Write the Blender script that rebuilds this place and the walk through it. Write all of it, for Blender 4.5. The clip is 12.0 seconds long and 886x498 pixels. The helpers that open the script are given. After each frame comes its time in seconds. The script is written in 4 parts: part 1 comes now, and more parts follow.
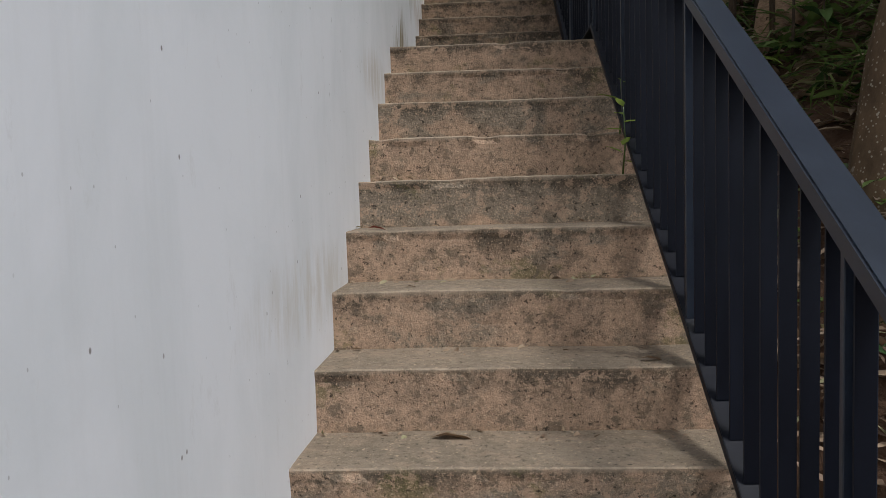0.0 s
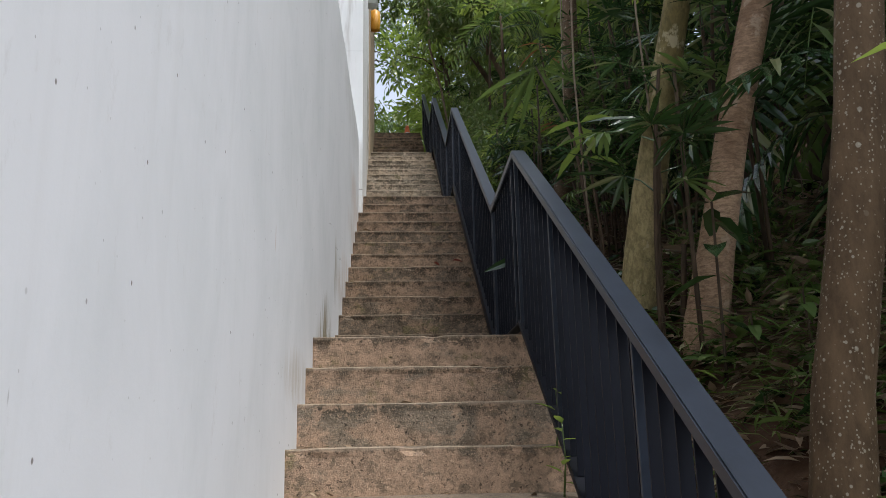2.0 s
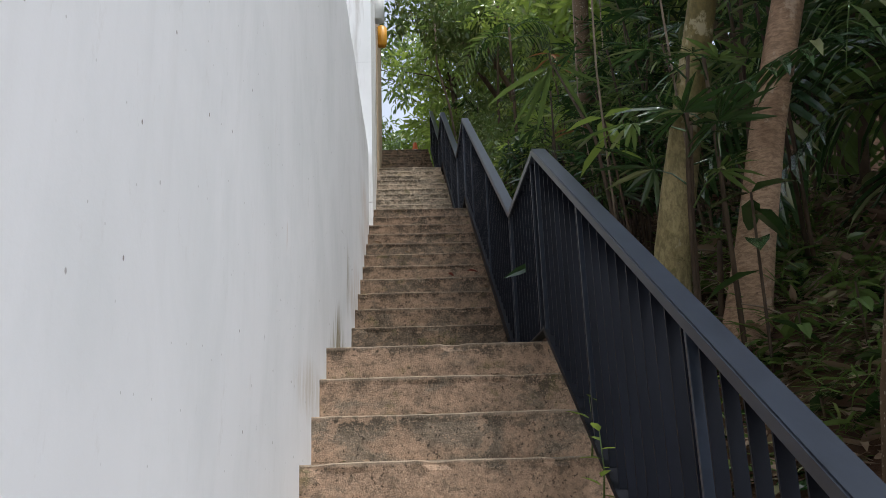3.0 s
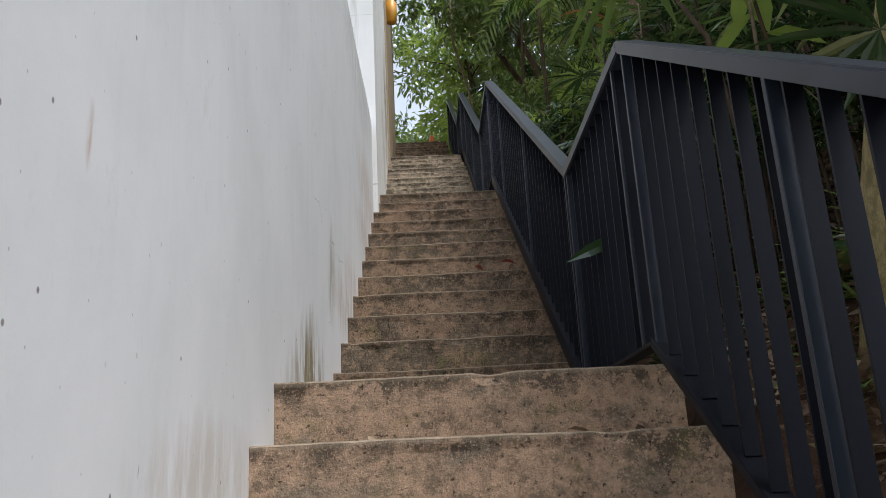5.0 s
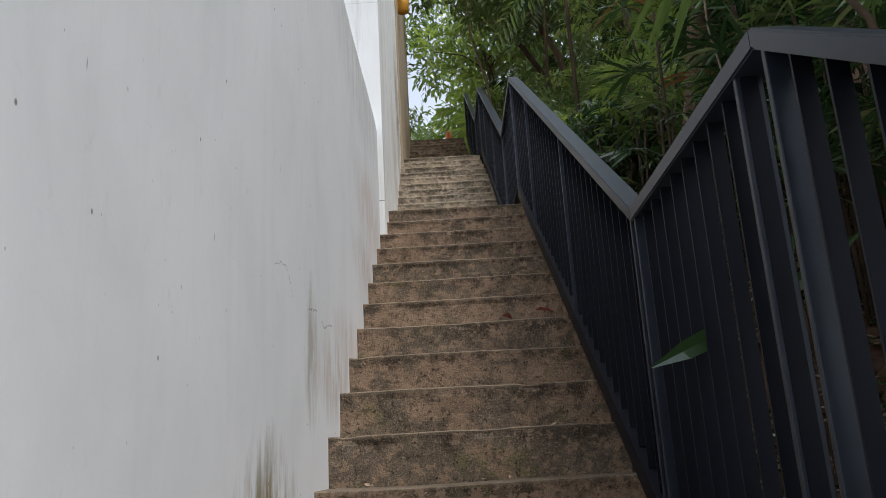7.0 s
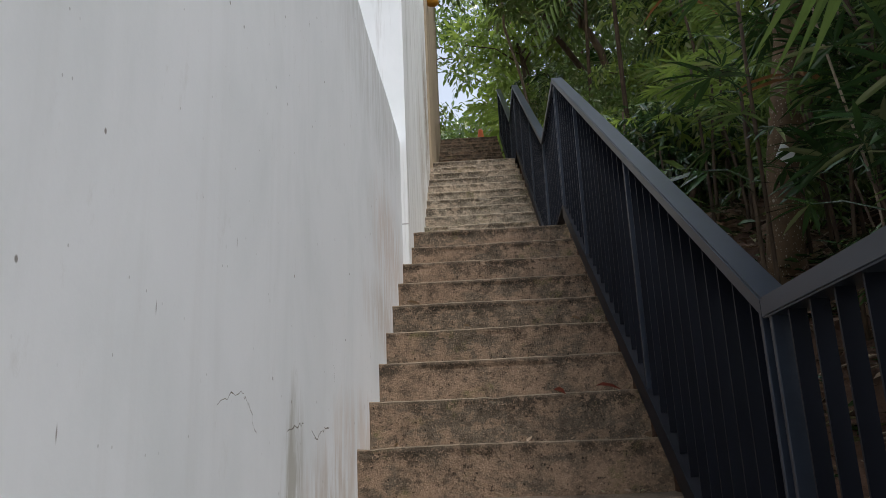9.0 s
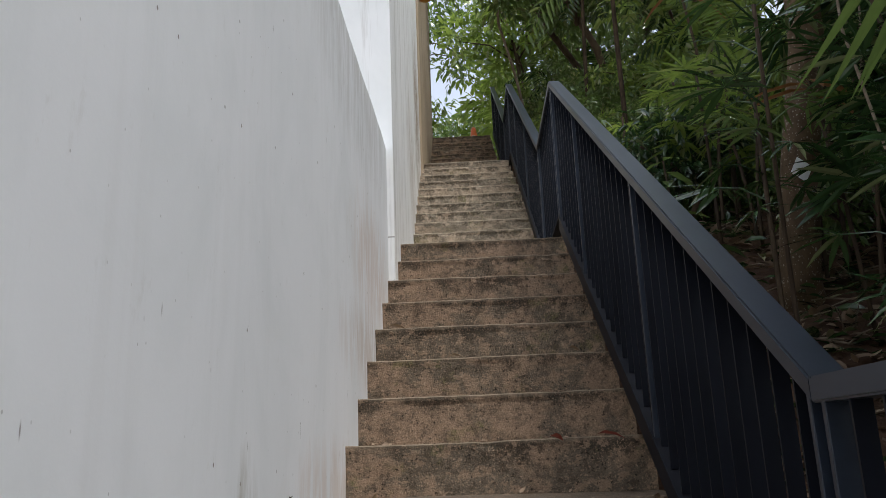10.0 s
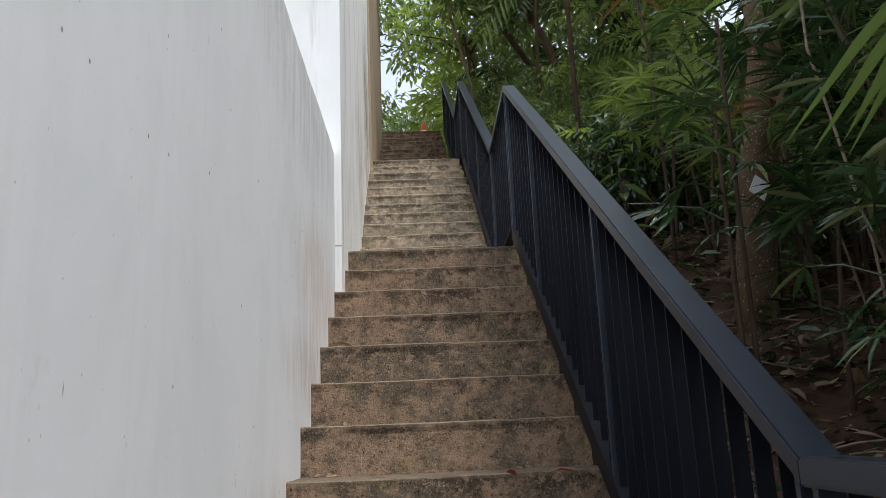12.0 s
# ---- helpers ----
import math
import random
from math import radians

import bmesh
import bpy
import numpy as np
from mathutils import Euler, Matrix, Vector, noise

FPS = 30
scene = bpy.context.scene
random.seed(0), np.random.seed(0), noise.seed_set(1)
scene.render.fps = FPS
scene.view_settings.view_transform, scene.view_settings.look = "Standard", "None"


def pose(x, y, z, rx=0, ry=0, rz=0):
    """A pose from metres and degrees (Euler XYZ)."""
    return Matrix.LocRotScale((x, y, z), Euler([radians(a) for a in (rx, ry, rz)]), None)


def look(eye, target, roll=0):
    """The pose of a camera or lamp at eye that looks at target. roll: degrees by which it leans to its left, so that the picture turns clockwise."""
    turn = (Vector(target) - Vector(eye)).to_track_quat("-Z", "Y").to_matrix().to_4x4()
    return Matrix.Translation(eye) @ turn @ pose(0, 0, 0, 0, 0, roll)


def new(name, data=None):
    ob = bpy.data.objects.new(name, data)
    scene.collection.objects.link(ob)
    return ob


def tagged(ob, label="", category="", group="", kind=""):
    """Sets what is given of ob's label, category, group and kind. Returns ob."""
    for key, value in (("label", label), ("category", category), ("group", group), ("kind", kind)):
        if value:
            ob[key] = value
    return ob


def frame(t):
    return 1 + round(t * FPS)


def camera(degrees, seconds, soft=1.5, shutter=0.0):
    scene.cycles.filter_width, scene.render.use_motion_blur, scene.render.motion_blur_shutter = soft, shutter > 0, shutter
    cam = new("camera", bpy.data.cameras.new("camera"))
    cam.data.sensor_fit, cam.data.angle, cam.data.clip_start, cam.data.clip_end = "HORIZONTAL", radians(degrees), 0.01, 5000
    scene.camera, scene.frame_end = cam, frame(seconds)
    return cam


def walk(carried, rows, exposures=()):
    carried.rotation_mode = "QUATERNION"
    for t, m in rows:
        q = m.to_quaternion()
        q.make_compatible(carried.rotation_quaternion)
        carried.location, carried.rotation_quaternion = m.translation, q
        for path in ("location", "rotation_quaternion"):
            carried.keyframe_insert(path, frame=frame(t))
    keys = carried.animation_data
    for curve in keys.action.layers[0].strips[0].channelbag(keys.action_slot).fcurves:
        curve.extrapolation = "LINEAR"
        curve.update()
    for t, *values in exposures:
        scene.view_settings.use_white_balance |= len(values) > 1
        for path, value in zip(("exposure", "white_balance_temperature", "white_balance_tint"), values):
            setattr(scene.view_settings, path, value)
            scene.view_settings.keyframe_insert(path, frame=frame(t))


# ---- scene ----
cam = camera(58.9, 12.0, soft=0.8)
EXPOSURES = [(0.0, 0.55), (0.6, 0.85), (3.0, 0.95), (5.0, 1.05), (6.5, 1.04), (8.5, 0.9), (9.5, 0.97), (10.5, 1.0), (12.0, 1.2)]
PATH = [
    (0, (0.47, -4.019, -0.747), (0.346, -2.027, -0.887), -1.6),
    (0.5, (0.437, -3.863, -0.593), (0.491, -1.865, -0.529), -2.2),
    (1, (0.439, -3.865, -0.513), (0.531, -1.889, -0.223), -1.2),
    (1.5, (0.44, -3.849, -0.487), (0.546, -1.899, -0.056), -1.2),
    (2, (0.424, -3.834, -0.507), (0.524, -1.894, -0.028), -1.2),
    (2.5, (0.416, -3.761, -0.503), (0.503, -1.831, 0.016), -1.1),
    (3, (0.381, -3.628, -0.536), (0.462, -1.701, -0.006), -2.0),
    (4.8, (0.404, -2.231, -0.313), (0.429, -0.302, 0.214), -2.6),
    (5, (0.417, -2.124, -0.254), (0.446, -0.202, 0.296), -2.9),
    (5.5, (0.397, -1.912, -0.119), (0.419, 0.005, 0.451), -3.8),
    (6, (0.39, -1.74, -0.042), (0.402, 0.173, 0.542), -3.6),
    (6.5, (0.437, -1.521, 0.102), (0.432, 0.405, 0.642), -3.3),
    (8.5, (0.447, -0.826, 0.527), (0.368, 1.104, 1.049), -2.9),
    (9, (0.436, -0.656, 0.652), (0.336, 1.274, 1.166), -2.5),
    (9.5, (0.455, -0.485, 0.766), (0.37, 1.449, 1.268), -2.5),
    (10, (0.451, -0.402, 0.835), (0.369, 1.533, 1.335), -2.2),
    (10.5, (0.433, -0.273, 0.951), (0.406, 1.669, 1.431), -2.5),
    (11, (0.448, -0.232, 0.979), (0.481, 1.712, 1.449), -2.6),
    (11.5, (0.44, -0.261, 0.978), (0.478, 1.682, 1.449), -2.3),
    (12, (0.44, -0.279, 0.976), (0.49, 1.664, 1.447), -2.4),
]
walk(cam, [(t, look(eye, aim, roll)) for t, eye, aim, roll in PATH], EXPOSURES)

# ---- light: a bright overcast sky, the sun spread wide behind it ----
world = bpy.data.worlds.new("overcast_sky")
scene.world = world
world.use_nodes = True
wn, wl = world.node_tree.nodes, world.node_tree.links
sky = wn.new("ShaderNodeTexSky")
sky.sky_type, sky.sun_disc = "NISHITA", False
sky.sun_elevation, sky.sun_rotation = radians(64), radians(129)
grey = wn.new("ShaderNodeHueSaturation")
grey.inputs["Saturation"].default_value = 0.45
wl.new(sky.outputs[0], grey.inputs["Color"])
wl.new(grey.outputs[0], wn["Background"].inputs["Color"])
wn["Background"].inputs["Strength"].default_value = 0.145
sun_data = bpy.data.lights.new("sun", "SUN")
sun_data.energy, sun_data.angle, sun_data.color = 1.5, radians(11), (1.0, 0.985, 0.96)
sun = new("sun", sun_data)
sun.matrix_world = look((3.0, -2.4, 8.0), (0, 0, 0))


# ---- materials ----
def shader(name, rough=0.8, metal=0.0, spec=0.5):
    m = bpy.data.materials.new(name)
    m.use_nodes = True
    b = m.node_tree.nodes["Principled BSDF"]
    b.inputs["Roughness"].default_value, b.inputs["Metallic"].default_value = rough, metal
    b.inputs["Specular IOR Level"].default_value = spec
    return m, m.node_tree.nodes, m.node_tree.links, b


def place(n, l, stretch=(1, 1, 1), shift=(0, 0, 0), local=False):
    """World place (or the object's own), stretched."""
    src = n.new("ShaderNodeTexCoord").outputs["Object"] if local else n.new("ShaderNodeNewGeometry").outputs["Position"]
    mp = n.new("ShaderNodeMapping")
    mp.inputs["Scale"].default_value, mp.inputs["Location"].default_value = stretch, shift
    l.new(src, mp.inputs["Vector"])
    return mp.outputs[0]


def cloud(n, l, vec, scale, detail=5, rough=0.6, distort=0.0):
    t = n.new("ShaderNodeTexNoise")
    t.inputs["Scale"].default_value, t.inputs["Detail"].default_value = scale, detail
    t.inputs["Roughness"].default_value, t.inputs["Distortion"].default_value = rough, distort
    l.new(vec, t.inputs["Vector"])
    return t.outputs["Fac"]


def ramp(n, l, fac, stops):
    r = n.new("ShaderNodeValToRGB")
    while len(r.color_ramp.elements) < len(stops):
        r.color_ramp.elements.new(0.5)
    for e, (p, c) in zip(r.color_ramp.elements, stops):
        e.position, e.color = p, (c, c, c, 1) if isinstance(c, (int, float)) else (*c, 1)
    l.new(fac, r.inputs[0])
    return r.outputs[0]


def blend(n, l, fac, a, b, kind="MIX"):
    x = n.new("ShaderNodeMix")
    x.data_type, x.blend_type = "RGBA", kind
    for socket, v in ((x.inputs[0], fac), (x.inputs[6], a), (x.inputs[7], b)):
        if isinstance(v, (int, float)):
            socket.default_value = v
        elif isinstance(v, tuple):
            socket.default_value = (*v, 1)
        else:
            l.new(v, socket)
    return x.outputs[2]


def times(n, l, a, b, op="MULTIPLY"):
    x = n.new("ShaderNodeMath")
    x.operation = op
    x.use_clamp = True
    for socket, v in zip(x.inputs, (a, b)):
        if isinstance(v, (int, float)):
            socket.default_value = v
        else:
            l.new(v, socket)
    return x.outputs[0]


def bump(n, l, b, height, strength=0.4, distance=0.01):
    x = n.new("ShaderNodeBump")
    x.inputs["Strength"].default_value, x.inputs["Distance"].default_value = strength, distance
    l.new(height, x.inputs["Height"])
    l.new(x.outputs[0], b.inputs["Normal"])


def spot(n, l, centre, radius):
    """1 at a place in the world, falling to 0 at the radii given along x, y and z."""
    mp = n.new("ShaderNodeMapping")
    mp.vector_type = "POINT"
    mp.inputs["Scale"].default_value = tuple(1 / r for r in radius)
    mp.inputs["Location"].default_value = tuple(-c / r for c, r in zip(centre, radius))
    l.new(n.new("ShaderNodeNewGeometry").outputs["Position"], mp.inputs["Vector"])
    g = n.new("ShaderNodeTexGradient")
    g.gradient_type = "SPHERICAL"
    l.new(mp.outputs[0], g.inputs["Vector"])
    return g.outputs["Fac"]


def plaster(name, base, dirt, amount, stains=()):
    """White wall paint: faint drips, specks, hairline marks and the stains that the wall bears."""
    m, n, l, b = shader(name, 0.75, spec=0.3)
    soft = cloud(n, l, place(n, l, (1, 0.8, 0.35)), 1.6, 4)
    drip = cloud(n, l, place(n, l, (6, 9, 0.35)), 2.0, 6, 0.65)
    fine = cloud(n, l, place(n, l), 90, 3)
    col = blend(n, l, ramp(n, l, soft, [(0.35, 0.0), (0.75, 0.5)]), base, tuple(c * 0.93 for c in base))
    worn = cloud(n, l, place(n, l, (1, 1, 0.7), (3, 1, 7)), 2.3, 7, 0.62, 0.4)
    col = blend(n, l, ramp(n, l, worn, [(0.44, 0.0), (0.70, 0.5)]), col, tuple(c * k for c, k in zip(base, (0.80, 0.825, 0.815))))
    scuff = cloud(n, l, place(n, l, (1, 2.2, 1.0), (9, 4, 1)), 7.5, 8, 0.75)
    col = blend(n, l, ramp(n, l, scuff, [(0.60, 0.0), (0.70, 0.35)]), col, tuple(c * k for c, k in zip(base, (0.78, 0.76, 0.73))))
    col = blend(n, l, times(n, l, ramp(n, l, drip, [(0.52, 0.0), (0.78, 1.0)]), amount), col, dirt)
    for stretch, size, pick, dark in (((0, 5, 0.9), 0.009, 0.50, 0.7), ((0, 6, 4.5), 0.022, 0.50, 0.8), ((0, 15, 10), 0.028, 0.6, 0.4)):
        cell = n.new("ShaderNodeTexVoronoi")
        cell.voronoi_dimensions, cell.inputs["Scale"].default_value = "2D", 1.0
        apart, along = n.new("ShaderNodeSeparateXYZ"), n.new("ShaderNodeCombineXYZ")
        l.new(place(n, l, stretch), apart.inputs[0])
        l.new(apart.outputs[1], along.inputs[0])
        l.new(apart.outputs[2], along.inputs[1])
        l.new(along.outputs[0], cell.inputs["Vector"])
        dot = ramp(n, l, cell.outputs["Distance"], [(size * 0.6, 1.0), (size, 0.0)])
        kept = ramp(n, l, cell.outputs["Color"], [(pick, 0.0), (pick + 0.12, dark)])
        col = blend(n, l, times(n, l, dot, kept), col, (0.13, 0.11, 0.09))
    for centre, radius, tint, strength in stains:
        near = spot(n, l, centre, radius)
        grain = cloud(n, l, place(n, l, (14, 16, 3.0)), 1.2, 7, 0.7)
        f = times(n, l, near, ramp(n, l, grain, [(0.36, 0.0), (0.62, 1.0)]))
        f = times(n, l, ramp(n, l, f, [(0.08, 0.0), (0.55, 1.0)]), strength)
        col = blend(n, l, f, col, tint)
    l.new(col, b.inputs["Base Color"])
    h = blend(n, l, 0.3, soft, fine)
    bump(n, l, b, h, 0.15, 0.005)
    return m


def concrete(name, warm, grey_c, dark, warm_from, warm_to):
    """Old rendered steps: tan skin worn to grey, algae that hangs from the nosings, moss, pits and a dusty tread."""
    m, n, l, b = shader(name, 0.9, spec=0.2)
    patch = cloud(n, l, place(n, l, (1.0, 1.0, 1.6)), 4.0, 7, 0.6, 0.3)
    rnd = n.new("ShaderNodeObjectInfo").outputs["Random"]
    shifted = times(n, l, times(n, l, patch, 0.86), times(n, l, rnd, 0.16), "ADD")
    grain = cloud(n, l, place(n, l), 46, 7, 0.75)
    pits = cloud(n, l, place(n, l), 62, 5, 0.7)
    algae = cloud(n, l, place(n, l, (1.0, 1.0, 0.8), (5, 2, 9)), 7.5, 9, 0.78, 0.2)
    moss = cloud(n, l, place(n, l, (1, 1, 1.2), (1, 8, 4)), 3.4, 8, 0.75)
    broad = cloud(n, l, place(n, l, (1, 1, 1.6), (2, 5, 3)), 2.6, 6, 0.6)
    algae = times(n, l, times(n, l, algae, 0.62), times(n, l, broad, 0.38), "ADD")
    own = n.new("ShaderNodeSeparateXYZ")
    l.new(n.new("ShaderNodeTexCoord").outputs["Object"], own.inputs[0])
    hang = n.new("ShaderNodeMapRange")
    hang.inputs["From Min"].default_value, hang.inputs["From Max"].default_value = -0.12, 0.0
    hang.inputs["To Min"].default_value, hang.inputs["To Max"].default_value = -0.10, 0.10
    l.new(own.outputs[2], hang.inputs[0])
    nor = n.new("ShaderNodeSeparateXYZ")
    l.new(n.new("ShaderNodeNewGeometry").outputs["Normal"], nor.inputs[0])
    flat = ramp(n, l, nor.outputs[2], [(0.6, 0.0), (0.85, 1.0)])
    col = blend(n, l, ramp(n, l, shifted, [(warm_from, 0.0), (warm_to, 1.0)]), grey_c, warm)
    col = blend(n, l, ramp(n, l, grain, [(0.40, 0.0), (0.66, 0.7)]), col, tuple(c * 0.5 for c in grey_c))
    col = blend(n, l, ramp(n, l, times(n, l, algae, hang.outputs[0], "ADD"), [(0.50, 0.0), (0.60, 0.8)]), col, dark)
    col = blend(n, l, ramp(n, l, moss, [(0.57, 0.0), (0.63, 0.55)]), col, (0.17, 0.155, 0.06))
    sand = cloud(n, l, place(n, l), 135, 4, 0.8)
    col = blend(n, l, ramp(n, l, sand, [(0.55, 0.0), (0.63, 0.6)]), col, tuple(min(0.7, c * 1.45) for c in warm))
    col = blend(n, l, ramp(n, l, sand, [(0.35, 0.6), (0.41, 0.0)]), col, tuple(c * 0.9 for c in dark))
    flake = cloud(n, l, place(n, l, (1, 1, 1.2), (7, 3, 2)), 17, 6, 0.68)
    col = blend(n, l, ramp(n, l, flake, [(0.545, 0.0), (0.575, 0.55)]), col, tuple(min(0.7, c * 1.15) for c in warm))
    col = blend(n, l, ramp(n, l, flake, [(0.395, 0.6), (0.43, 0.0)]), col, tuple(c * 0.45 for c in grey_c))
    dust = blend(n, l, ramp(n, l, grain, [(0.35, 0.0), (0.65, 1.0)]), tuple(c * 0.55 for c in grey_c), tuple(c * 1.0 for c in grey_c))
    col = blend(n, l, times(n, l, flat, 0.75), col, dust)
    col = blend(n, l, ramp(n, l, pits, [(0.60, 0.0), (0.635, 0.8)]), col, tuple(c * 0.4 for c in dark))
    col = blend(n, l, ramp(n, l, pits, [(0.345, 0.55), (0.385, 0.0)]), col, tuple(min(0.7, c * 1.5) for c in warm))
    # nosing edge paled for wear and, painted in, the lit tread seen edge-on
    worn = n.new("ShaderNodeMapRange")
    worn.inputs["From Min"].default_value, worn.inputs["From Max"].default_value = -0.016, -0.004
    l.new(own.outputs[2], worn.inputs[0])
    rub_glint = times(n, l, worn.outputs[0], ramp(n, l, algae, [(0.42, 0.75), (0.62, 0.15)]))
    rub_glint = times(n, l, rub_glint, ramp(n, l, nor.outputs[2], [(0.80, 1.0), (0.97, 0.2)]))
    col = blend(n, l, rub_glint, col, tuple(min(0.7, c * 1.5) for c in grey_c))
    l.new(col, b.inputs["Base Color"])
    bump(n, l, b, blend(n, l, 0.4, blend(n, l, 0.5, grain, sand), algae), 1.0, 0.016)
    return m


def plain(name, a, c, scale, rough=0.7, metal=0.0, stretch=(1, 1, 1), relief=0.3, depth=0.004, local=True, spec=0.5):
    """Two tones in a cloud, with relief of the same grain, and a shift of tone from piece to piece."""
    m, n, l, b = shader(name, rough, metal, spec)
    f = cloud(n, l, place(n, l, stretch, local=local), scale, 6, 0.65)
    col = blend(n, l, ramp(n, l, f, [(0.3, 0.0), (0.7, 1.0)]), a, c)
    hsv = n.new("ShaderNodeHueSaturation")
    info = n.new("ShaderNodeObjectInfo")
    l.new(ramp(n, l, info.outputs["Random"], [(0.0, 0.85), (1.0, 1.12)]), hsv.inputs["Value"])
    l.new(col, hsv.inputs["Color"])
    l.new(hsv.outputs[0], b.inputs["Base Color"])
    bump(n, l, b, f, relief, depth)
    return m


def spotted(name):
    """Dark smooth bark with round pale lichen spots."""
    m, n, l, b = shader(name, 0.85, spec=0.25)
    f = cloud(n, l, place(n, l, (1, 1, 0.4)), 16, 7, 0.7)
    col = blend(n, l, ramp(n, l, f, [(0.3, 0.0), (0.7, 1.0)]), (0.055, 0.034, 0.017), (0.13, 0.084, 0.046))
    for scale, size, pick in ((24, 0.20, 0.62), (52, 0.24, 0.50), (95, 0.28, 0.45)):
        cell = n.new("ShaderNodeTexVoronoi")
        cell.inputs["Scale"].default_value = scale
        l.new(place(n, l, (1, 1, 0.8)), cell.inputs["Vector"])
        dot = ramp(n, l, cell.outputs["Distance"], [(size * 0.7, 1.0), (size, 0.0)])
        col = blend(n, l, times(n, l, dot, ramp(n, l, cell.outputs["Color"], [(pick, 0.0), (pick + 0.1, 0.6)])), col, (0.36, 0.33, 0.26))
    l.new(col, b.inputs["Base Color"])
    bump(n, l, b, f, 0.6, 0.008)
    return m


def blotched(name, a, c, pale, dark, grain):
    """Smooth bark: broad tone shifts, pale lichen blotches, dark scars and fine rings or streaks."""
    m, n, l, b = shader(name, 0.85, spec=0.2)
    broad = cloud(n, l, place(n, l, (1, 1, 0.6)), 3.2, 5, 0.6)
    fine = cloud(n, l, place(n, l, tuple(8 * g for g in grain)), 6, 8, 0.75, 0.3)
    spots = cloud(n, l, place(n, l, (1, 1, 0.8), (4, 1, 2)), 13, 6, 0.65)
    scars = cloud(n, l, place(n, l, (1, 1, 3.0), (1, 6, 3)), 8, 7, 0.7)
    col = blend(n, l, ramp(n, l, broad, [(0.36, 0.0), (0.62, 1.0)]), a, c)
    col = blend(n, l, ramp(n, l, fine, [(0.40, 0.55), (0.60, 0.0)]), col, dark)
    col = blend(n, l, ramp(n, l, spots, [(0.58, 0.0), (0.64, 0.4)]), col, pale)
    col = blend(n, l, ramp(n, l, scars, [(0.63, 0.0), (0.68, 0.8)]), col, dark)
    l.new(col, b.inputs["Base Color"])
    bump(n, l, b, blend(n, l, 0.5, fine, scars), 0.8, 0.012)
    return m


def leaf_mat(name, a, c, through_c, gloss=0.38, pass_on=0.35, aged=(0.26, 0.27, 0.13)):
    """A leaf: a glossy skin that lets some light pass."""
    m, n, l, b = shader(name, gloss, spec=0.85)
    rnd = n.new("ShaderNodeNewGeometry").outputs["Random Per Island"]
    f = cloud(n, l, place(n, l), 2.2, 3)
    mixed = times(n, l, times(n, l, rnd, 0.6), times(n, l, f, 0.6), "ADD")
    col = blend(n, l, ramp(n, l, mixed, [(0.15, 0.0), (0.9, 1.0)]), a, c)
    col = blend(n, l, ramp(n, l, rnd, [(0.86, 0.0), (0.92, 0.8)]), col, aged)
    l.new(col, b.inputs["Base Color"])
    tr = n.new("ShaderNodeBsdfTranslucent")
    l.new(blend(n, l, 0.5, col, through_c), tr.inputs["Color"])
    mx = n.new("ShaderNodeMixShader")
    mx.inputs[0].default_value = pass_on
    l.new(b.outputs[0], mx.inputs[1])
    l.new(tr.outputs[0], mx.inputs[2])
    l.new(mx.outputs[0], n["Material Output"].inputs["Surface"])
    return m


WHITE = plaster("white_wall_paint", (0.785, 0.80, 0.82), (0.42, 0.40, 0.36), 0.08, stains=(
    ((0, 0.62, 0.0), (0.5, 0.42, 0.42), (0.20, 0.16, 0.07), 0.95),
    ((0, 0.55, -0.08), (0.5, 0.60, 0.34), (0.30, 0.25, 0.14), 0.7),
    ((0, 1.16, 0.60), (0.5, 0.14, 0.32), (0.34, 0.32, 0.26), 0.7),
    ((0, 2.7, 2.40), (0.5, 1.5, 0.55), (0.46, 0.45, 0.43), 0.45),
    ((0, 3.1, 1.65), (0.5, 0.9, 0.40), (0.58, 0.47, 0.40), 0.55),
    ((0, 2.1, 0.72), (0.5, 0.8, 0.22), (0.60, 0.50, 0.43), 0.5),
    ((0, 1.6, 0.55), (0.5, 0.5, 0.20), (0.50, 0.42, 0.35), 0.6),
    ((0, 2.9, 1.25), (0.5, 0.9, 0.24), (0.52, 0.44, 0.38), 0.6),
    ((0, -0.6, -0.25), (0.5, 0.5, 0.16), (0.48, 0.42, 0.33), 0.5),
    ((0, -1.9, -1.0), (0.5, 0.8, 0.16), (0.52, 0.47, 0.38), 0.45),
    ((0, -1.19, 0.185), (0.5, 0.014, 0.075), (0.42, 0.24, 0.14), 0.8)))
WALL_UP = plaster("weathered_white_paint", (0.80, 0.80, 0.79), (0.24, 0.20, 0.15), 0.85, stains=(
    ((-0.06, 7.4, 4.3), (0.5, 0.9, 1.6), (0.22, 0.16, 0.09), 0.9),
    ((-0.03, 6.0, 3.2), (0.5, 0.9, 0.9), (0.38, 0.32, 0.25), 0.6)))
WALL_FAR = plaster("rain_stained_wall", (0.36, 0.28, 0.19), (0.07, 0.055, 0.04), 1.0)
# Stair render in three tones: STEP_UP with shade painted in, STEP_MID with light.
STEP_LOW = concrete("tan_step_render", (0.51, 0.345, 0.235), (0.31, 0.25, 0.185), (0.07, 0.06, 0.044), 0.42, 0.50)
STEP_UP = concrete("shaded_worn_step_render", (0.345, 0.235, 0.158), (0.185, 0.145, 0.104), (0.038, 0.031, 0.022), 0.49, 0.56)
STEP_MID = concrete("lit_dusty_step_render", (0.54, 0.42, 0.31), (0.33, 0.275, 0.21), (0.06, 0.048, 0.036), 0.46, 0.54)
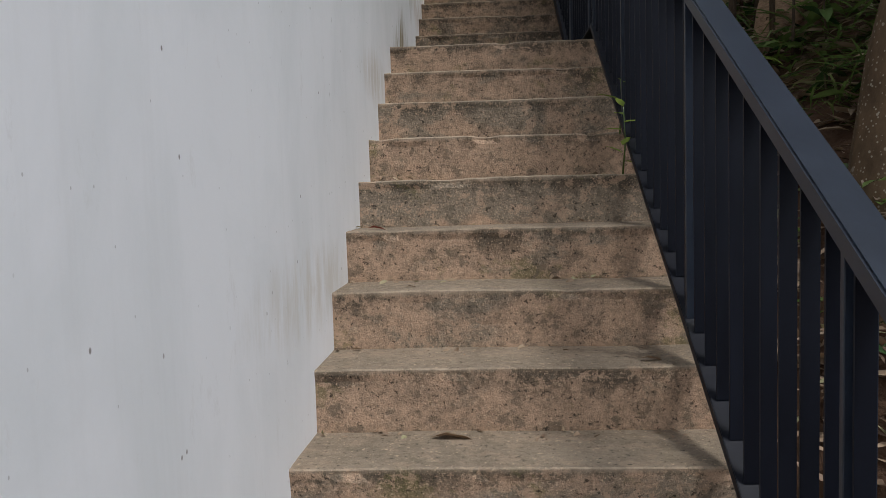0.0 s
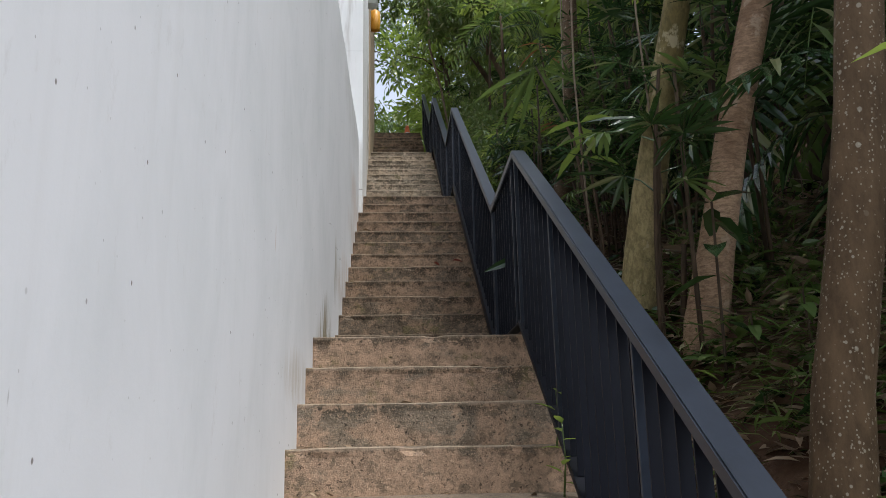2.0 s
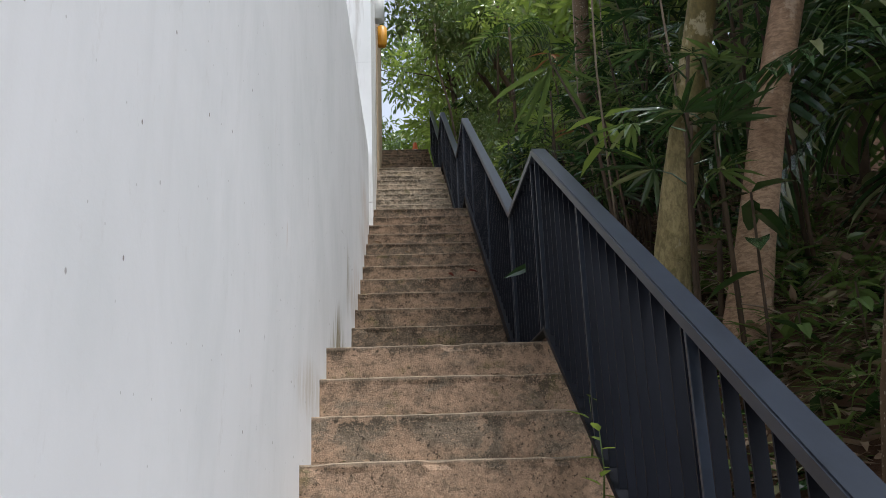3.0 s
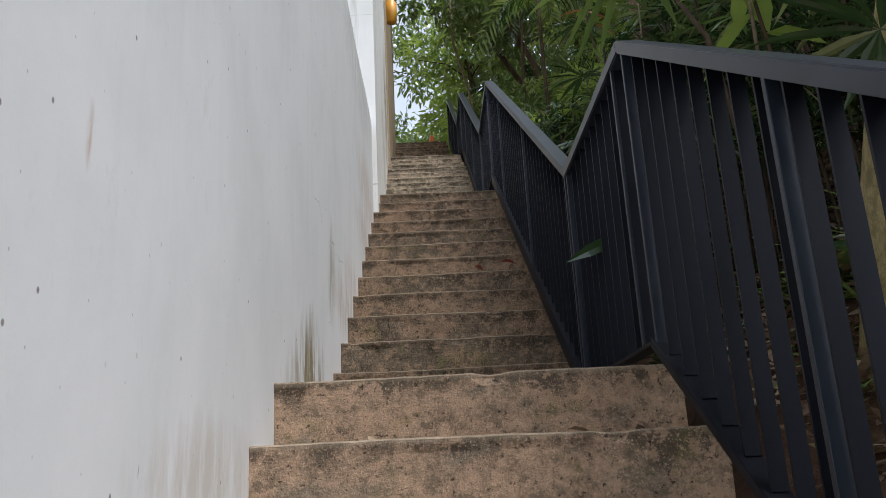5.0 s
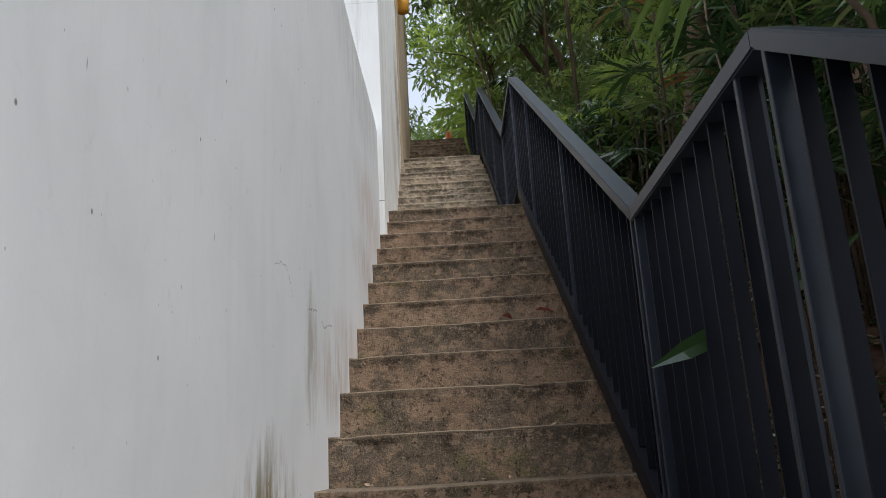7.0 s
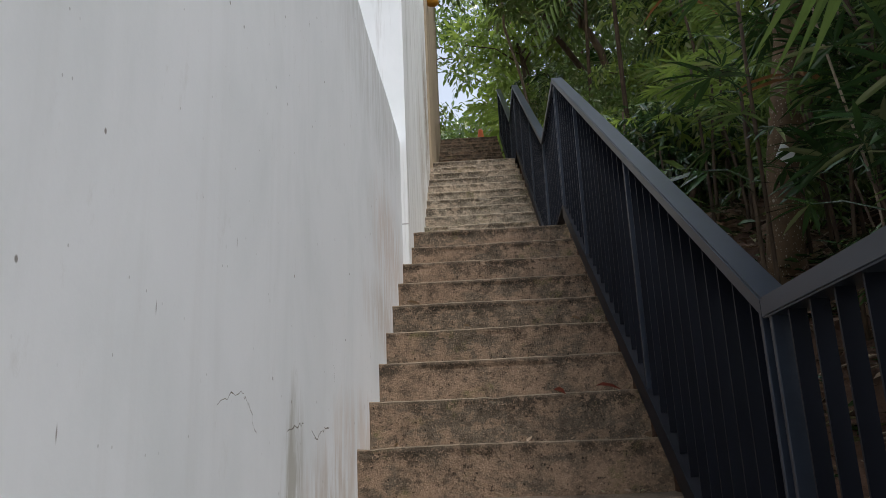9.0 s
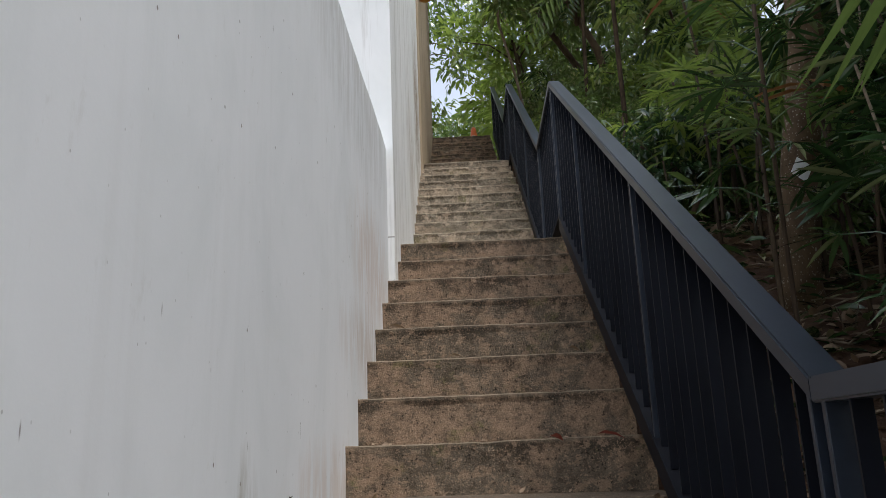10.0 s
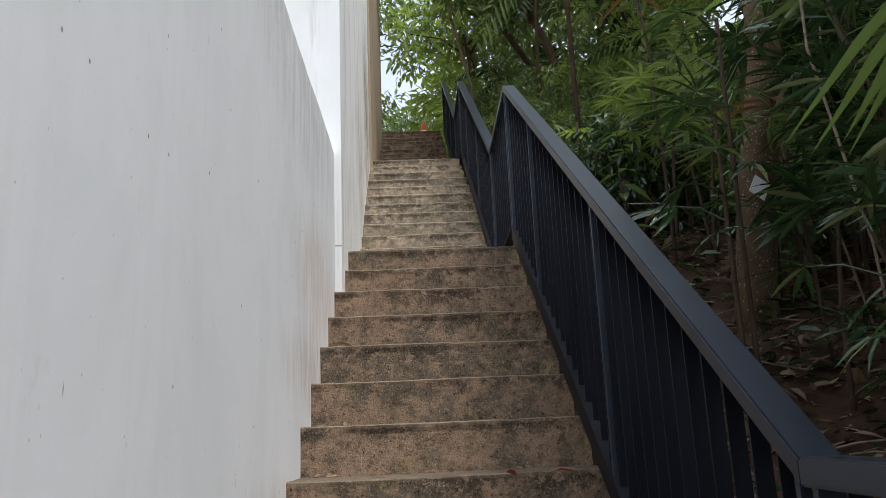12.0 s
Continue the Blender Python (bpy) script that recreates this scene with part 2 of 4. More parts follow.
# One railing paint: top rail and posts take a sky sheen in the colour.
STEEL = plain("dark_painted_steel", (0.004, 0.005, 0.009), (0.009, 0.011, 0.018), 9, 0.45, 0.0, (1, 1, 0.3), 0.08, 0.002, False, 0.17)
STEEL_TOP = plain("rail_paint_sky_sheen", (0.016, 0.021, 0.032), (0.026, 0.034, 0.050), 14, 0.33, 0.0, (1, 0.3, 1), 0.10, 0.002, False, 0.35)
SOIL = plain("dark_soil", (0.04, 0.022, 0.013), (0.11, 0.062, 0.038), 7, 0.95, 0, (1, 1, 1), 0.9, 0.05, False, 0.2)
BARK_PALE = blotched("pale_bark", (0.13, 0.10, 0.036), (0.40, 0.32, 0.16), (0.52, 0.45, 0.30), (0.05, 0.045, 0.018), (1, 1, 0.5))
BARK_TAN = blotched("tan_bark", (0.20, 0.12, 0.07), (0.48, 0.32, 0.205), (0.54, 0.43, 0.32), (0.06, 0.035, 0.02), (0.6, 0.6, 1.8))
BARK_DARK = plain("dark_bark", (0.05, 0.036, 0.024), (0.12, 0.085, 0.055), 14, 0.9, 0, (1, 1, 0.3), 0.8, 0.012, False, 0.2)
BARK_SPOT = spotted("lichen_bark")
CANE = plain("cane_bark", (0.028, 0.018, 0.011), (0.085, 0.056, 0.033), 20, 0.8, 0, (1, 1, 0.4), 0.5, 0.006, False, 0.2)
# Lighter greens also carry the brighter light on foliage higher up the stairs.
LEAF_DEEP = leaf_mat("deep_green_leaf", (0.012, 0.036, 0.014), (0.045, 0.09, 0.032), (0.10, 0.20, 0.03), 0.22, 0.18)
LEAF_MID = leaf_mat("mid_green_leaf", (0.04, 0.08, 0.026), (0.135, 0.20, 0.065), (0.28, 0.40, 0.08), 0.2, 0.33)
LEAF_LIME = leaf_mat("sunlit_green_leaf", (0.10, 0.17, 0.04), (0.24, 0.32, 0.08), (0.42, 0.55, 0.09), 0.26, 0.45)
LEAF_DEAD = leaf_mat("fallen_leaf", (0.11, 0.06, 0.034), (0.38, 0.27, 0.17), (0.25, 0.15, 0.07), 0.75, 0.1)
TWIG = plain("dry_twig", (0.12, 0.085, 0.055), (0.26, 0.20, 0.14), 30, 0.9)


# ---- mesh helpers ----
def mesh_from(name, verts, faces, material, smooth=False):
    me = bpy.data.meshes.new(name)
    me.from_pydata([tuple(v) for v in verts], [], [tuple(f) for f in faces])
    me.materials.append(material)
    if smooth:
        me.polygons.foreach_set("use_smooth", [True] * len(me.polygons))
    me.update()
    return me


def part(name, me, parent, label="", at=None):
    ob = new(name, me)
    ob.parent = parent
    if at is not None:
        ob.matrix_basis = at
    if label:
        ob["label"] = label
    return ob


def box_data(lo, hi, bevel=0.0):
    bm = bmesh.new()
    bmesh.ops.create_cube(bm, size=1)
    for v in bm.verts:
        v.co = Vector((lo[i] + (v.co[i] + 0.5) * (hi[i] - lo[i]) for i in range(3)))
    if bevel:
        bmesh.ops.bevel(bm, geom=bm.edges[:], offset=bevel, segments=2, profile=0.6, affect="EDGES")
    return bm


def finish(bm, name, material, smooth=False):
    bmesh.ops.recalc_face_normals(bm, faces=bm.faces[:])
    me = bpy.data.meshes.new(name)
    bm.to_mesh(me)
    bm.free()
    me.materials.append(material)
    if smooth:
        me.polygons.foreach_set("use_smooth", [True] * len(me.polygons))
    return me


def tube(points, radii, sides=8, wobble=0.0, seed=0):
    """Vertices and faces of a limb along points."""
    rng = random.Random(seed)
    vs, fs = [], []
    pts = [Vector(p) for p in points]
    for i, p in enumerate(pts):
        d = (pts[min(i + 1, len(pts) - 1)] - pts[max(i - 1, 0)]).normalized()
        a = d.cross(Vector((0.31, 0.95, 0.05))).normalized()
        b = d.cross(a)
        for k in range(sides):
            w = 2 * math.pi * k / sides
            r = radii[i] * (1 + rng.uniform(-wobble, wobble))
            vs.append(p + a * (r * math.cos(w)) + b * (r * math.sin(w)))
    for i in range(len(pts) - 1):
        for k in range(sides):
            j = (k + 1) % sides
            fs.append((i * sides + k, i * sides + j, (i + 1) * sides + j, (i + 1) * sides + k))
    fs.append(tuple(range(sides))[::-1])
    fs.append(tuple((len(pts) - 1) * sides + k for k in range(sides)))
    return vs, fs


def join(*pieces):
    vs, fs = [], []
    for v, f in pieces:
        k = len(vs)
        vs.extend(v)
        fs.extend(tuple(i + k for i in g) for g in f)
    return vs, fs


def leaves(base, along, up, length, width, droop):
    """Many leaves at once: pointed blades that bend down towards the tip."""
    n = len(base)
    along = along / np.linalg.norm(along, axis=1, keepdims=True)
    side = np.cross(along, up)
    side /= np.linalg.norm(side, axis=1, keepdims=True) + 1e-9
    nor = np.cross(side, along)
    L, W, D = (np.broadcast_to(np.asarray(a, float), n)[:, None] for a in (length, width, droop))
    at = lambda s, w: base + along * L * s + side * W * w - nor * L * D * s * s
    rows = [at(0, 0), at(0.3, -0.45) + nor * W * 0.12, at(0.3, 0.45) + nor * W * 0.12, at(0.32, 0),
            at(0.68, -0.38) + nor * W * 0.1, at(0.68, 0.38) + nor * W * 0.1, at(0.7, 0), at(1, 0)]
    vs = np.stack(rows, 1).reshape(-1, 3)
    pat = [(0, 3, 1), (0, 2, 3), (1, 3, 6, 4), (3, 2, 5, 6), (4, 6, 7), (6, 5, 7)]
    fs = [tuple(8 * i + k for k in f) for i in range(n) for f in pat]
    return vs, fs


def leaf_cloud(rng, count, centres, radius, size, droop=0.25, flat=0.5, ratio=0.38):
    """Leaves thrown round the ends of twigs."""
    c = np.asarray(centres, float)[rng.integers(0, len(centres), count)]
    off = rng.normal(size=(count, 3))
    off /= np.linalg.norm(off, axis=1, keepdims=True)
    base = c + off * radius * rng.uniform(0.2, 1, (count, 1)) * np.array((1, 1, 0.75))
    along = off * 0.8 + rng.normal(size=(count, 3)) * 0.6 + np.array((0, 0, -0.25))
    up = rng.normal(size=(count, 3)) * (1 - flat) + np.array((0, 0, 1.0))
    ln = size * rng.uniform(0.6, 1.3, count)
    return leaves(base, along, up, ln, ln * ratio, droop)


# ---- the plan: stairs climb along y between a wall at x = 0 and a railing ----
RISE, GOING = 0.173, 0.277
FLIGHTS = (  # nosing of the first step, height below it, steps, x shift at its start and end
    (-16 * GOING - 0.02, -17 * RISE, 17, 0.0, 0.0),
    (1.19, 0.0, 12, 0.0, -0.01),
    (5.31, 12 * RISE, 12, -0.03, -0.12),
    (9.52, 24 * RISE, 12, -0.14, -0.20),
)
LINE = [(-30, -17 * RISE), (-16 * GOING - 0.3, -17 * RISE), (-0.05, 0), (0.9, 0), (4.2, 12 * RISE), (5.03, 12 * RISE),
        (8.35, 24 * RISE), (9.24, 24 * RISE), (12.55, 36 * RISE), (16, 36 * RISE), (60, 36 * RISE + 1)]


def stair_height(y):
    return float(np.interp(y, [p[0] for p in LINE], [p[1] for p in LINE]))


def hill(x, y):
    """The hillside on the far side of the railing."""
    z = stair_height(y) - 0.06
    if x < 1.20:
        return z - 0.45
    bank = min(1, max(0, (0.9 - y) / 0.9))
    z += 0.72 * bank * bank * (3 - 2 * bank) * min(x - 1.20, 0.62)
    z += 0.16 * min(x - 1.20, 1.2) + 0.42 * min(max(0, x - 2.28), 6) + 0.1 * max(0, x - 8.28)
    z += 0.09 * noise.noise((x * 0.9, y * 0.9, 0)) * min(1, (x - 1.20) * 2) + 0.03 * noise.noise((x * 4, y * 4, 3))
    return z


xs = sorted(set([round(1.20 + 0.1 * i, 3) for i in range(50)] + [-40, -20, -8, -3, -0.3, 0.4, 1.0, 6.5, 7, 8, 9, 11, 14, 20, 30, 45, 70]))
ys = sorted(set([round(-7 + 0.14 * i, 3) for i in range(150)] + [-40, -25, -15, -10, -8, 14.5, 15.5, 17, 20, 25, 32, 45, 70]))
gv = [(x, y, hill(x, y)) for y in ys for x in xs]
gf = [(j * len(xs) + i, j * len(xs) + i + 1, (j + 1) * len(xs) + i + 1, (j + 1) * len(xs) + i)
      for j in range(len(ys) - 1) for i in range(len(xs) - 1)]
ground = new("ground", mesh_from("ground", gv, gf, SOIL, True))
tagged(ground, "dark damp soil hillside beside the stairs", "ground", kind="structure")


def bent_wall(name, y0, y1, xa, xb, back, z0, z1, material, label, wave=0.004):
    """A wall along y whose face goes from xa to xb, slightly uneven as trowelled plaster is."""
    ny, nz = max(2, int((y1 - y0) / 0.12)), max(2, int((z1 - z0) / 0.2))
    vs, fs = [], []
    for i in range(ny + 1):
        for k in range(nz + 1):
            y, z = y0 + (y1 - y0) * i / ny, z0 + (z1 - z0) * k / nz
            x = xa + (xb - xa) * i / ny
            if 0 < i < ny:
                x += wave * noise.noise((y * 0.8, z * 0.35, 2.0)) + wave * 0.35 * noise.noise((y * 3, z * 2, 7.0))
            vs.append((x, y, z))
    w = nz + 1
    fs += [(i * w + k, (i + 1) * w + k, (i + 1) * w + k + 1, i * w + k + 1) for i in range(ny) for k in range(nz)]
    rims = ([k for k in range(w)], [ny * w + k for k in range(w)][::-1], [i * w + nz for i in range(ny + 1)], [i * w for i in range(ny + 1)][::-1])
    ends = (((back, y0, z1), (back, y0, z0)), ((back, y1, z0), (back, y1, z1)), ((back, y1, z1), (back, y0, z1)), ((back, y0, z0), (back, y1, z0)))
    for rim, end in zip(rims, ends):
        b = len(vs)
        vs += [vs[k] for k in rim] + list(end)
        fs.append(tuple(range(b, len(vs))))
    b = len(vs)
    vs += [(back, y0, z0), (back, y0, z1), (back, y1, z1), (back, y1, z0)]
    fs.append((b, b + 1, b + 2, b + 3))
    ob = new(name, mesh_from(name, vs, fs, material))
    for p in ob.data.polygons[:ny * nz]:
        p.use_smooth = True
    return tagged(ob, label, "wall", kind="structure")


bent_wall("wall_lower", -9, 3.74, -0.004, -0.025, -0.30, -3.4, 2.50, WHITE, "white painted plaster retaining wall beside the stairs", 0.012)
bent_wall("wall_upper", 3.742, 8.1, 0.012, -0.13, -5.0, 0.5, 10.0, WALL_UP, "weathered white building wall with rain streaks")
bent_wall("wall_far", 8.104, 12.7, -0.105, -0.21, -5.0, 2.5, 10.0, WALL_FAR, "brown rain-stained end of the building wall")


# ---- stairs ----
def step_mesh(name, width, depth, height, material, seed, lip=0.012):
    """One step: tread with a worn, uneven nosing and a riser that leans back a little. Origin at the nosing's left end, on the tread below."""
    rng = random.Random(seed)
    n = 44
    prof = [(depth, 0.0), (0.003, 0.0), (-0.001, -0.004), (0.0, -0.016), (0.003, -0.034), (0.006, -height * 0.6), (0.006, -height), (0.02, -height - 0.08), (depth, -height - 0.08)]
    vs, fs = [], []
    ph = rng.uniform(0, 100)
    for i in range(n + 1):
        x = width * i / n
        chip = max(0, noise.noise((x * 7 + ph, ph, 0)) - 0.25) * 0.05 + 0.004 * noise.noise((x * 22, ph, 5))
        sag = 0.006 * noise.noise((x * 1.6, ph, 9))
        for j, (y, z) in enumerate(prof):
            if j in (1, 2, 3):
                y, z = y + chip * 0.8, z - (chip * 0.35 if j < 3 else 0)
            if j in (4, 5, 6):
                y += 0.007 * noise.noise((x * 5, z * 9, ph))
            if j < 4:
                z += sag
            vs.append((x, y, z))
    w = len(prof)
    for i in range(n):
        for j in range(w):
            k = (j + 1) % w
            fs.append((i * w + j, (i + 1) * w + j, (i + 1) * w + k, i * w + k))
    fs += [tuple(range(w)), tuple(n * w + j for j in range(w))[::-1]]
    return mesh_from(name, vs, fs, material)


for f, (y0, z0, count, xa, xb) in enumerate(FLIGHTS):
    flight = new("stair_flight")
    flight.location = (0, y0, z0)
    tagged(flight, ("worn tan concrete steps with mossy stained risers", "grey-brown worn concrete steps with dark algae stains",
                    "dusty concrete steps worn on the nosings, colour lightened for brighter light", "grey-brown concrete steps at the stair head, colour darkened for shade")[f], "stairs", kind="structure")
    for k in range(count):
        last = k == count - 1
        depth = GOING + 0.03
        if last:
            depth = 1.30 if f < 3 else 3.5
        x = xa + (xb - xa) * k / (count - 1)
        # flights 2 and 4 get the shade-darkened render, flight 3 the lightened one
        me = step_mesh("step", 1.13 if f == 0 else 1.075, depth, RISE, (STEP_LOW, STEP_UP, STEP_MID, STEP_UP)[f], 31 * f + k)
        part("landing" if last else "step", me, flight, at=pose(x - 0.06, GOING * k, RISE * (k + 1)))
base = part("landing", finish(box_data((-0.06, -9, -0.3), (1.24, -16 * GOING, 0)), "landing", STEP_LOW), bpy.data.objects["stair_flight"])
base.matrix_basis = pose(0, 16 * GOING + 0.02, 0)


# ---- railings ----
RAIL_X = 0.972


def bar(p, q, width, depth, material, name, bevel=0.004):
    """A flat bar from p to q: width across (x), depth upright; p and q lie on its top at the near edge."""
    d = Vector(q) - Vector(p)
    n = Vector((0, -d.z, d.y)).normalized()
    bm = bmesh.new()
    ring = []
    for e in (Vector(p), Vector(q)):
        ring.append([bm.verts.new(e + o) for o in (Vector((0, 0, 0)), Vector((width, 0, 0)), Vector((width, 0, 0)) + Vector((0, 0, -depth)), Vector((0, 0, -depth)))])
    for k in range(4):
        bm.faces.new((ring[0][k], ring[0][(k + 1) % 4], ring[1][(k + 1) % 4], ring[1][k]))
    bm.faces.new(ring[0][::-1])
    bm.faces.new(ring[1])
    long = [e for e in bm.edges if abs((e.verts[0].co - e.verts[1].co).y) > 0.2]
    bmesh.ops.bevel(bm, geom=long, offset=bevel, segments=2, affect="EDGES")
    return finish(bm, name, material)


def railing(ya, za, yb, zb, xa, xb, posts, label, foot, sill=0.012):
    """A run of railing: hand rail, bottom bar, flat posts and upright fins between them."""
    thing = new("metal_railing")
    thing.location = (xa, ya, za)
    tagged(thing, label, "railing", "stair railings")
    ln, rise, sh = yb - ya, zb - za, xb - xa
    at = lambda s, dz=0.0, dx=0.0: (dx + sh * s, ln * s, rise * s + dz)
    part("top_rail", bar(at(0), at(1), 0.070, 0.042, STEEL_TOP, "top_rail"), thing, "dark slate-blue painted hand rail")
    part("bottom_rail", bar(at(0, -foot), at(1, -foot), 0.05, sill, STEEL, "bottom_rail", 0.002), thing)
    tall = foot - 0.033
    count = round(ln / 0.098)
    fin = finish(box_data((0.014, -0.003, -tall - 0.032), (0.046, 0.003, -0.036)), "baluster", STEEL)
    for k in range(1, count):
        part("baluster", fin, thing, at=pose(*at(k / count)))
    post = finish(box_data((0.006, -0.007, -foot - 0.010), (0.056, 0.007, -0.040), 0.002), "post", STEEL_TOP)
    for y in posts:
        part("post", post, thing, at=pose(*at((y - ya) / ln)))


ALONG = "dark blue-grey painted steel railing along the steps"
FLAT = "dark blue-grey painted steel railing along the landing"
X = RAIL_X
railing(-4.45, -1.812, -0.108, 0.925, X, X, (-3.8, -2.85, -1.93, -0.95, -0.135), ALONG, 0.865, 0.03)
railing(-0.105, 0.925, 0.892, 0.930, X, X, (0.0, 0.867), FLAT, 0.875)
railing(0.895, 0.930, 4.085, 3.035, X, X - 0.02, (0.92, 2.1, 3.28, 4.06), ALONG, 0.87, 0.09)
railing(4.088, 3.035, 5.02, 2.985, X - 0.02, X - 0.038, (4.12, 4.99), FLAT, 0.875)
railing(5.023, 2.985, 8.28, 5.085, X - 0.038, X - 0.057, (5.05, 6.2, 7.3, 8.25), ALONG, 0.865, 0.09)
railing(8.283, 5.085, 9.30, 5.07, X - 0.057, X - 0.075, (8.32, 9.27), FLAT, 0.87)
railing(9.303, 5.07, 12.5, 7.12, X - 0.075, X - 0.115, (9.34, 10.4, 11.5, 12.47), ALONG, 0.85, 0.09)


# ---- trees and plants ----
def trunk_thing(name, pts, radii, material, label, category="tree", sides=14, seed=1, wobble=0.05):
    thing = new(name)
    thing.location = pts[0]
    rel = [Vector(p) - Vector(pts[0]) for p in pts]
    part("trunk", mesh_from("trunk", *tube(rel, radii, sides, wobble, seed), material, True), thing)
    LATER.append((thing, rel[-1], rel[-2]))
    return tagged(thing, label, category)


LATER = []


def on_hill(x, y, down=0.1):
    return (x, y, hill(x, y) - down)


trunk_thing("tree", [on_hill(1.49, -0.36, 0.2), (1.475, -0.36, -0.02), (1.51, -0.40, 0.33), (1.545, -0.45, 0.58), (1.585, -0.50, 0.82), (1.695, -0.65, 1.45), (1.80, -0.8, 3.6)],
            [0.12, 0.092, 0.078, 0.076, 0.07, 0.062, 0.055], BARK_PALE, "smooth pale olive tree trunk leaning up the slope")
trunk_thing("tree", [on_hill(1.65, -0.70, 0.2), (1.655, -0.71, -0.05), (1.712, -0.75, 0.24), (1.79, -0.82, 0.69), (1.94, -0.90, 1.30), (2.3, -1.1, 3.6)],
            [0.12, 0.09, 0.076, 0.067, 0.063, 0.05], BARK_TAN, "tan ringed tree trunk leaning over the slope")
trunk_thing("tree", [on_hill(1.61, -1.72, 0.2), (1.58, -1.72, -1.0), (1.58, -1.71, -0.86), (1.59, -1.70, -0.68), (1.635, -1.68, -0.4), (1.73, -1.69, 0.03), (1.80, -1.70, 0.45), (1.91, -1.7, 1.2), (2.2, -1.7, 3.4)],
            [0.22, 0.14, 0.10, 0.086, 0.080, 0.077, 0.072, 0.066, 0.06], BARK_SPOT, "dark brown tree trunk with pale lichen spots", sides=20)
trunk_thing("tree", [on_hill(1.88, 3.12, 0.2), (1.89, 3.1, 1.5), (1.92, 2.99, 2.0), (2.01, 2.93, 2.58), (2.1, 2.9, 5.2)],
            [0.13, 0.09, 0.084, 0.078, 0.06], BARK_SPOT, "brown tree trunk with a white tag on it")


# ---- foliage ----
def palmate(rng, blades, length, width, petiole, droop):
    """A fan leaf: a thin stalk and blades spread like fingers."""
    hub = Vector((0, petiole, petiole * 0.25))
    stalk = tube([(0, 0, 0), (0, petiole * 0.55, petiole * 0.24), hub], [0.005, 0.004, 0.003], 4)
    ang = np.radians(np.linspace(-105, 105, blades) + rng.uniform(-6, 6, blades))
    along = np.stack([np.sin(ang), np.cos(ang), 0.12 - 0.25 * np.abs(np.sin(ang)) + rng.uniform(-0.15, 0.15, blades)], 1)
    up = np.tile((0, -0.2, 1.0), (blades, 1)) + rng.normal(size=(blades, 3)) * 0.15
    ln = length * (1 - 0.25 * np.abs(np.sin(ang))) * rng.uniform(0.85, 1.1, blades)
    return join(stalk, leaves(np.tile(hub, (blades, 1)), along, up, ln, width, droop))


def pinnate(rng, pairs, length, leaflet, width, rise):
    """A feather leaf: an arching rib with leaflets on both sides."""
    s = np.linspace(0, 1, 9)
    rib = np.stack([0 * s, length * (0.85 * s), length * (rise * s - (rise + 0.25) * s ** 2.2)], 1)
    stalk = tube([tuple(p) for p in rib], list(0.009 * (1 - s) + 0.002), 4)
    t = np.linspace(0.2, 0.99, pairs)
    pos = np.stack([np.interp(t, s, rib[:, k]) for k in range(3)], 1)
    tan = np.stack([np.interp(t, s, np.gradient(rib[:, k])) for k in range(3)], 1)
    tan /= np.linalg.norm(tan, axis=1, keepdims=True)
    ln = leaflet * np.sin(np.pi * (0.12 + 0.8 * t)) ** 0.7
    out = []
    for sgn in (-1, 1):
        along = tan * 0.65 + np.array((sgn, 0, -0.12)) + rng.normal(size=(pairs, 3)) * 0.08
        up = np.tile((0, 0, 1.0), (pairs, 1)) + np.array((-sgn * 0.35, 0, 0))
        out.append(leaves(pos, along, up, ln * rng.uniform(0.9, 1.1, pairs), width, 0.35))
    return join(stalk, *out)


rng = np.random.default_rng(7)
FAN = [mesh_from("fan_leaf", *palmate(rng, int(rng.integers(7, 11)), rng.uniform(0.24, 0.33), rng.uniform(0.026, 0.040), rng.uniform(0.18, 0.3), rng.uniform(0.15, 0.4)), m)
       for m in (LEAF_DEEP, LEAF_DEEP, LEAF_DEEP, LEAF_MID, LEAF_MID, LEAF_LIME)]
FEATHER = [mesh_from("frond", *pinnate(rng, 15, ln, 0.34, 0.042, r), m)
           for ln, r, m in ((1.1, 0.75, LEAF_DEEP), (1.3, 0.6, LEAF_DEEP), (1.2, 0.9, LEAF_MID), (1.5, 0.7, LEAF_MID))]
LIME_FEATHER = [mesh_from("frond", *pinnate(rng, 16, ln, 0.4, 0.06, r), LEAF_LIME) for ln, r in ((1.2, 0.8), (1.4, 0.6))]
py = random.Random(11)


def cane_mesh(h, lean, r=0.009):
    pts = [(lean[0] * s * s, lean[1] * s * s, h * s) for s in (0, 0.2, 0.4, 0.6, 0.8, 1)]
    return mesh_from("cane", *tube(pts, [r * (1.15 - 0.3 * k / 5) for k in range(6)], 6, 0.12, py.randrange(999)), CANE, True), pts[-1]


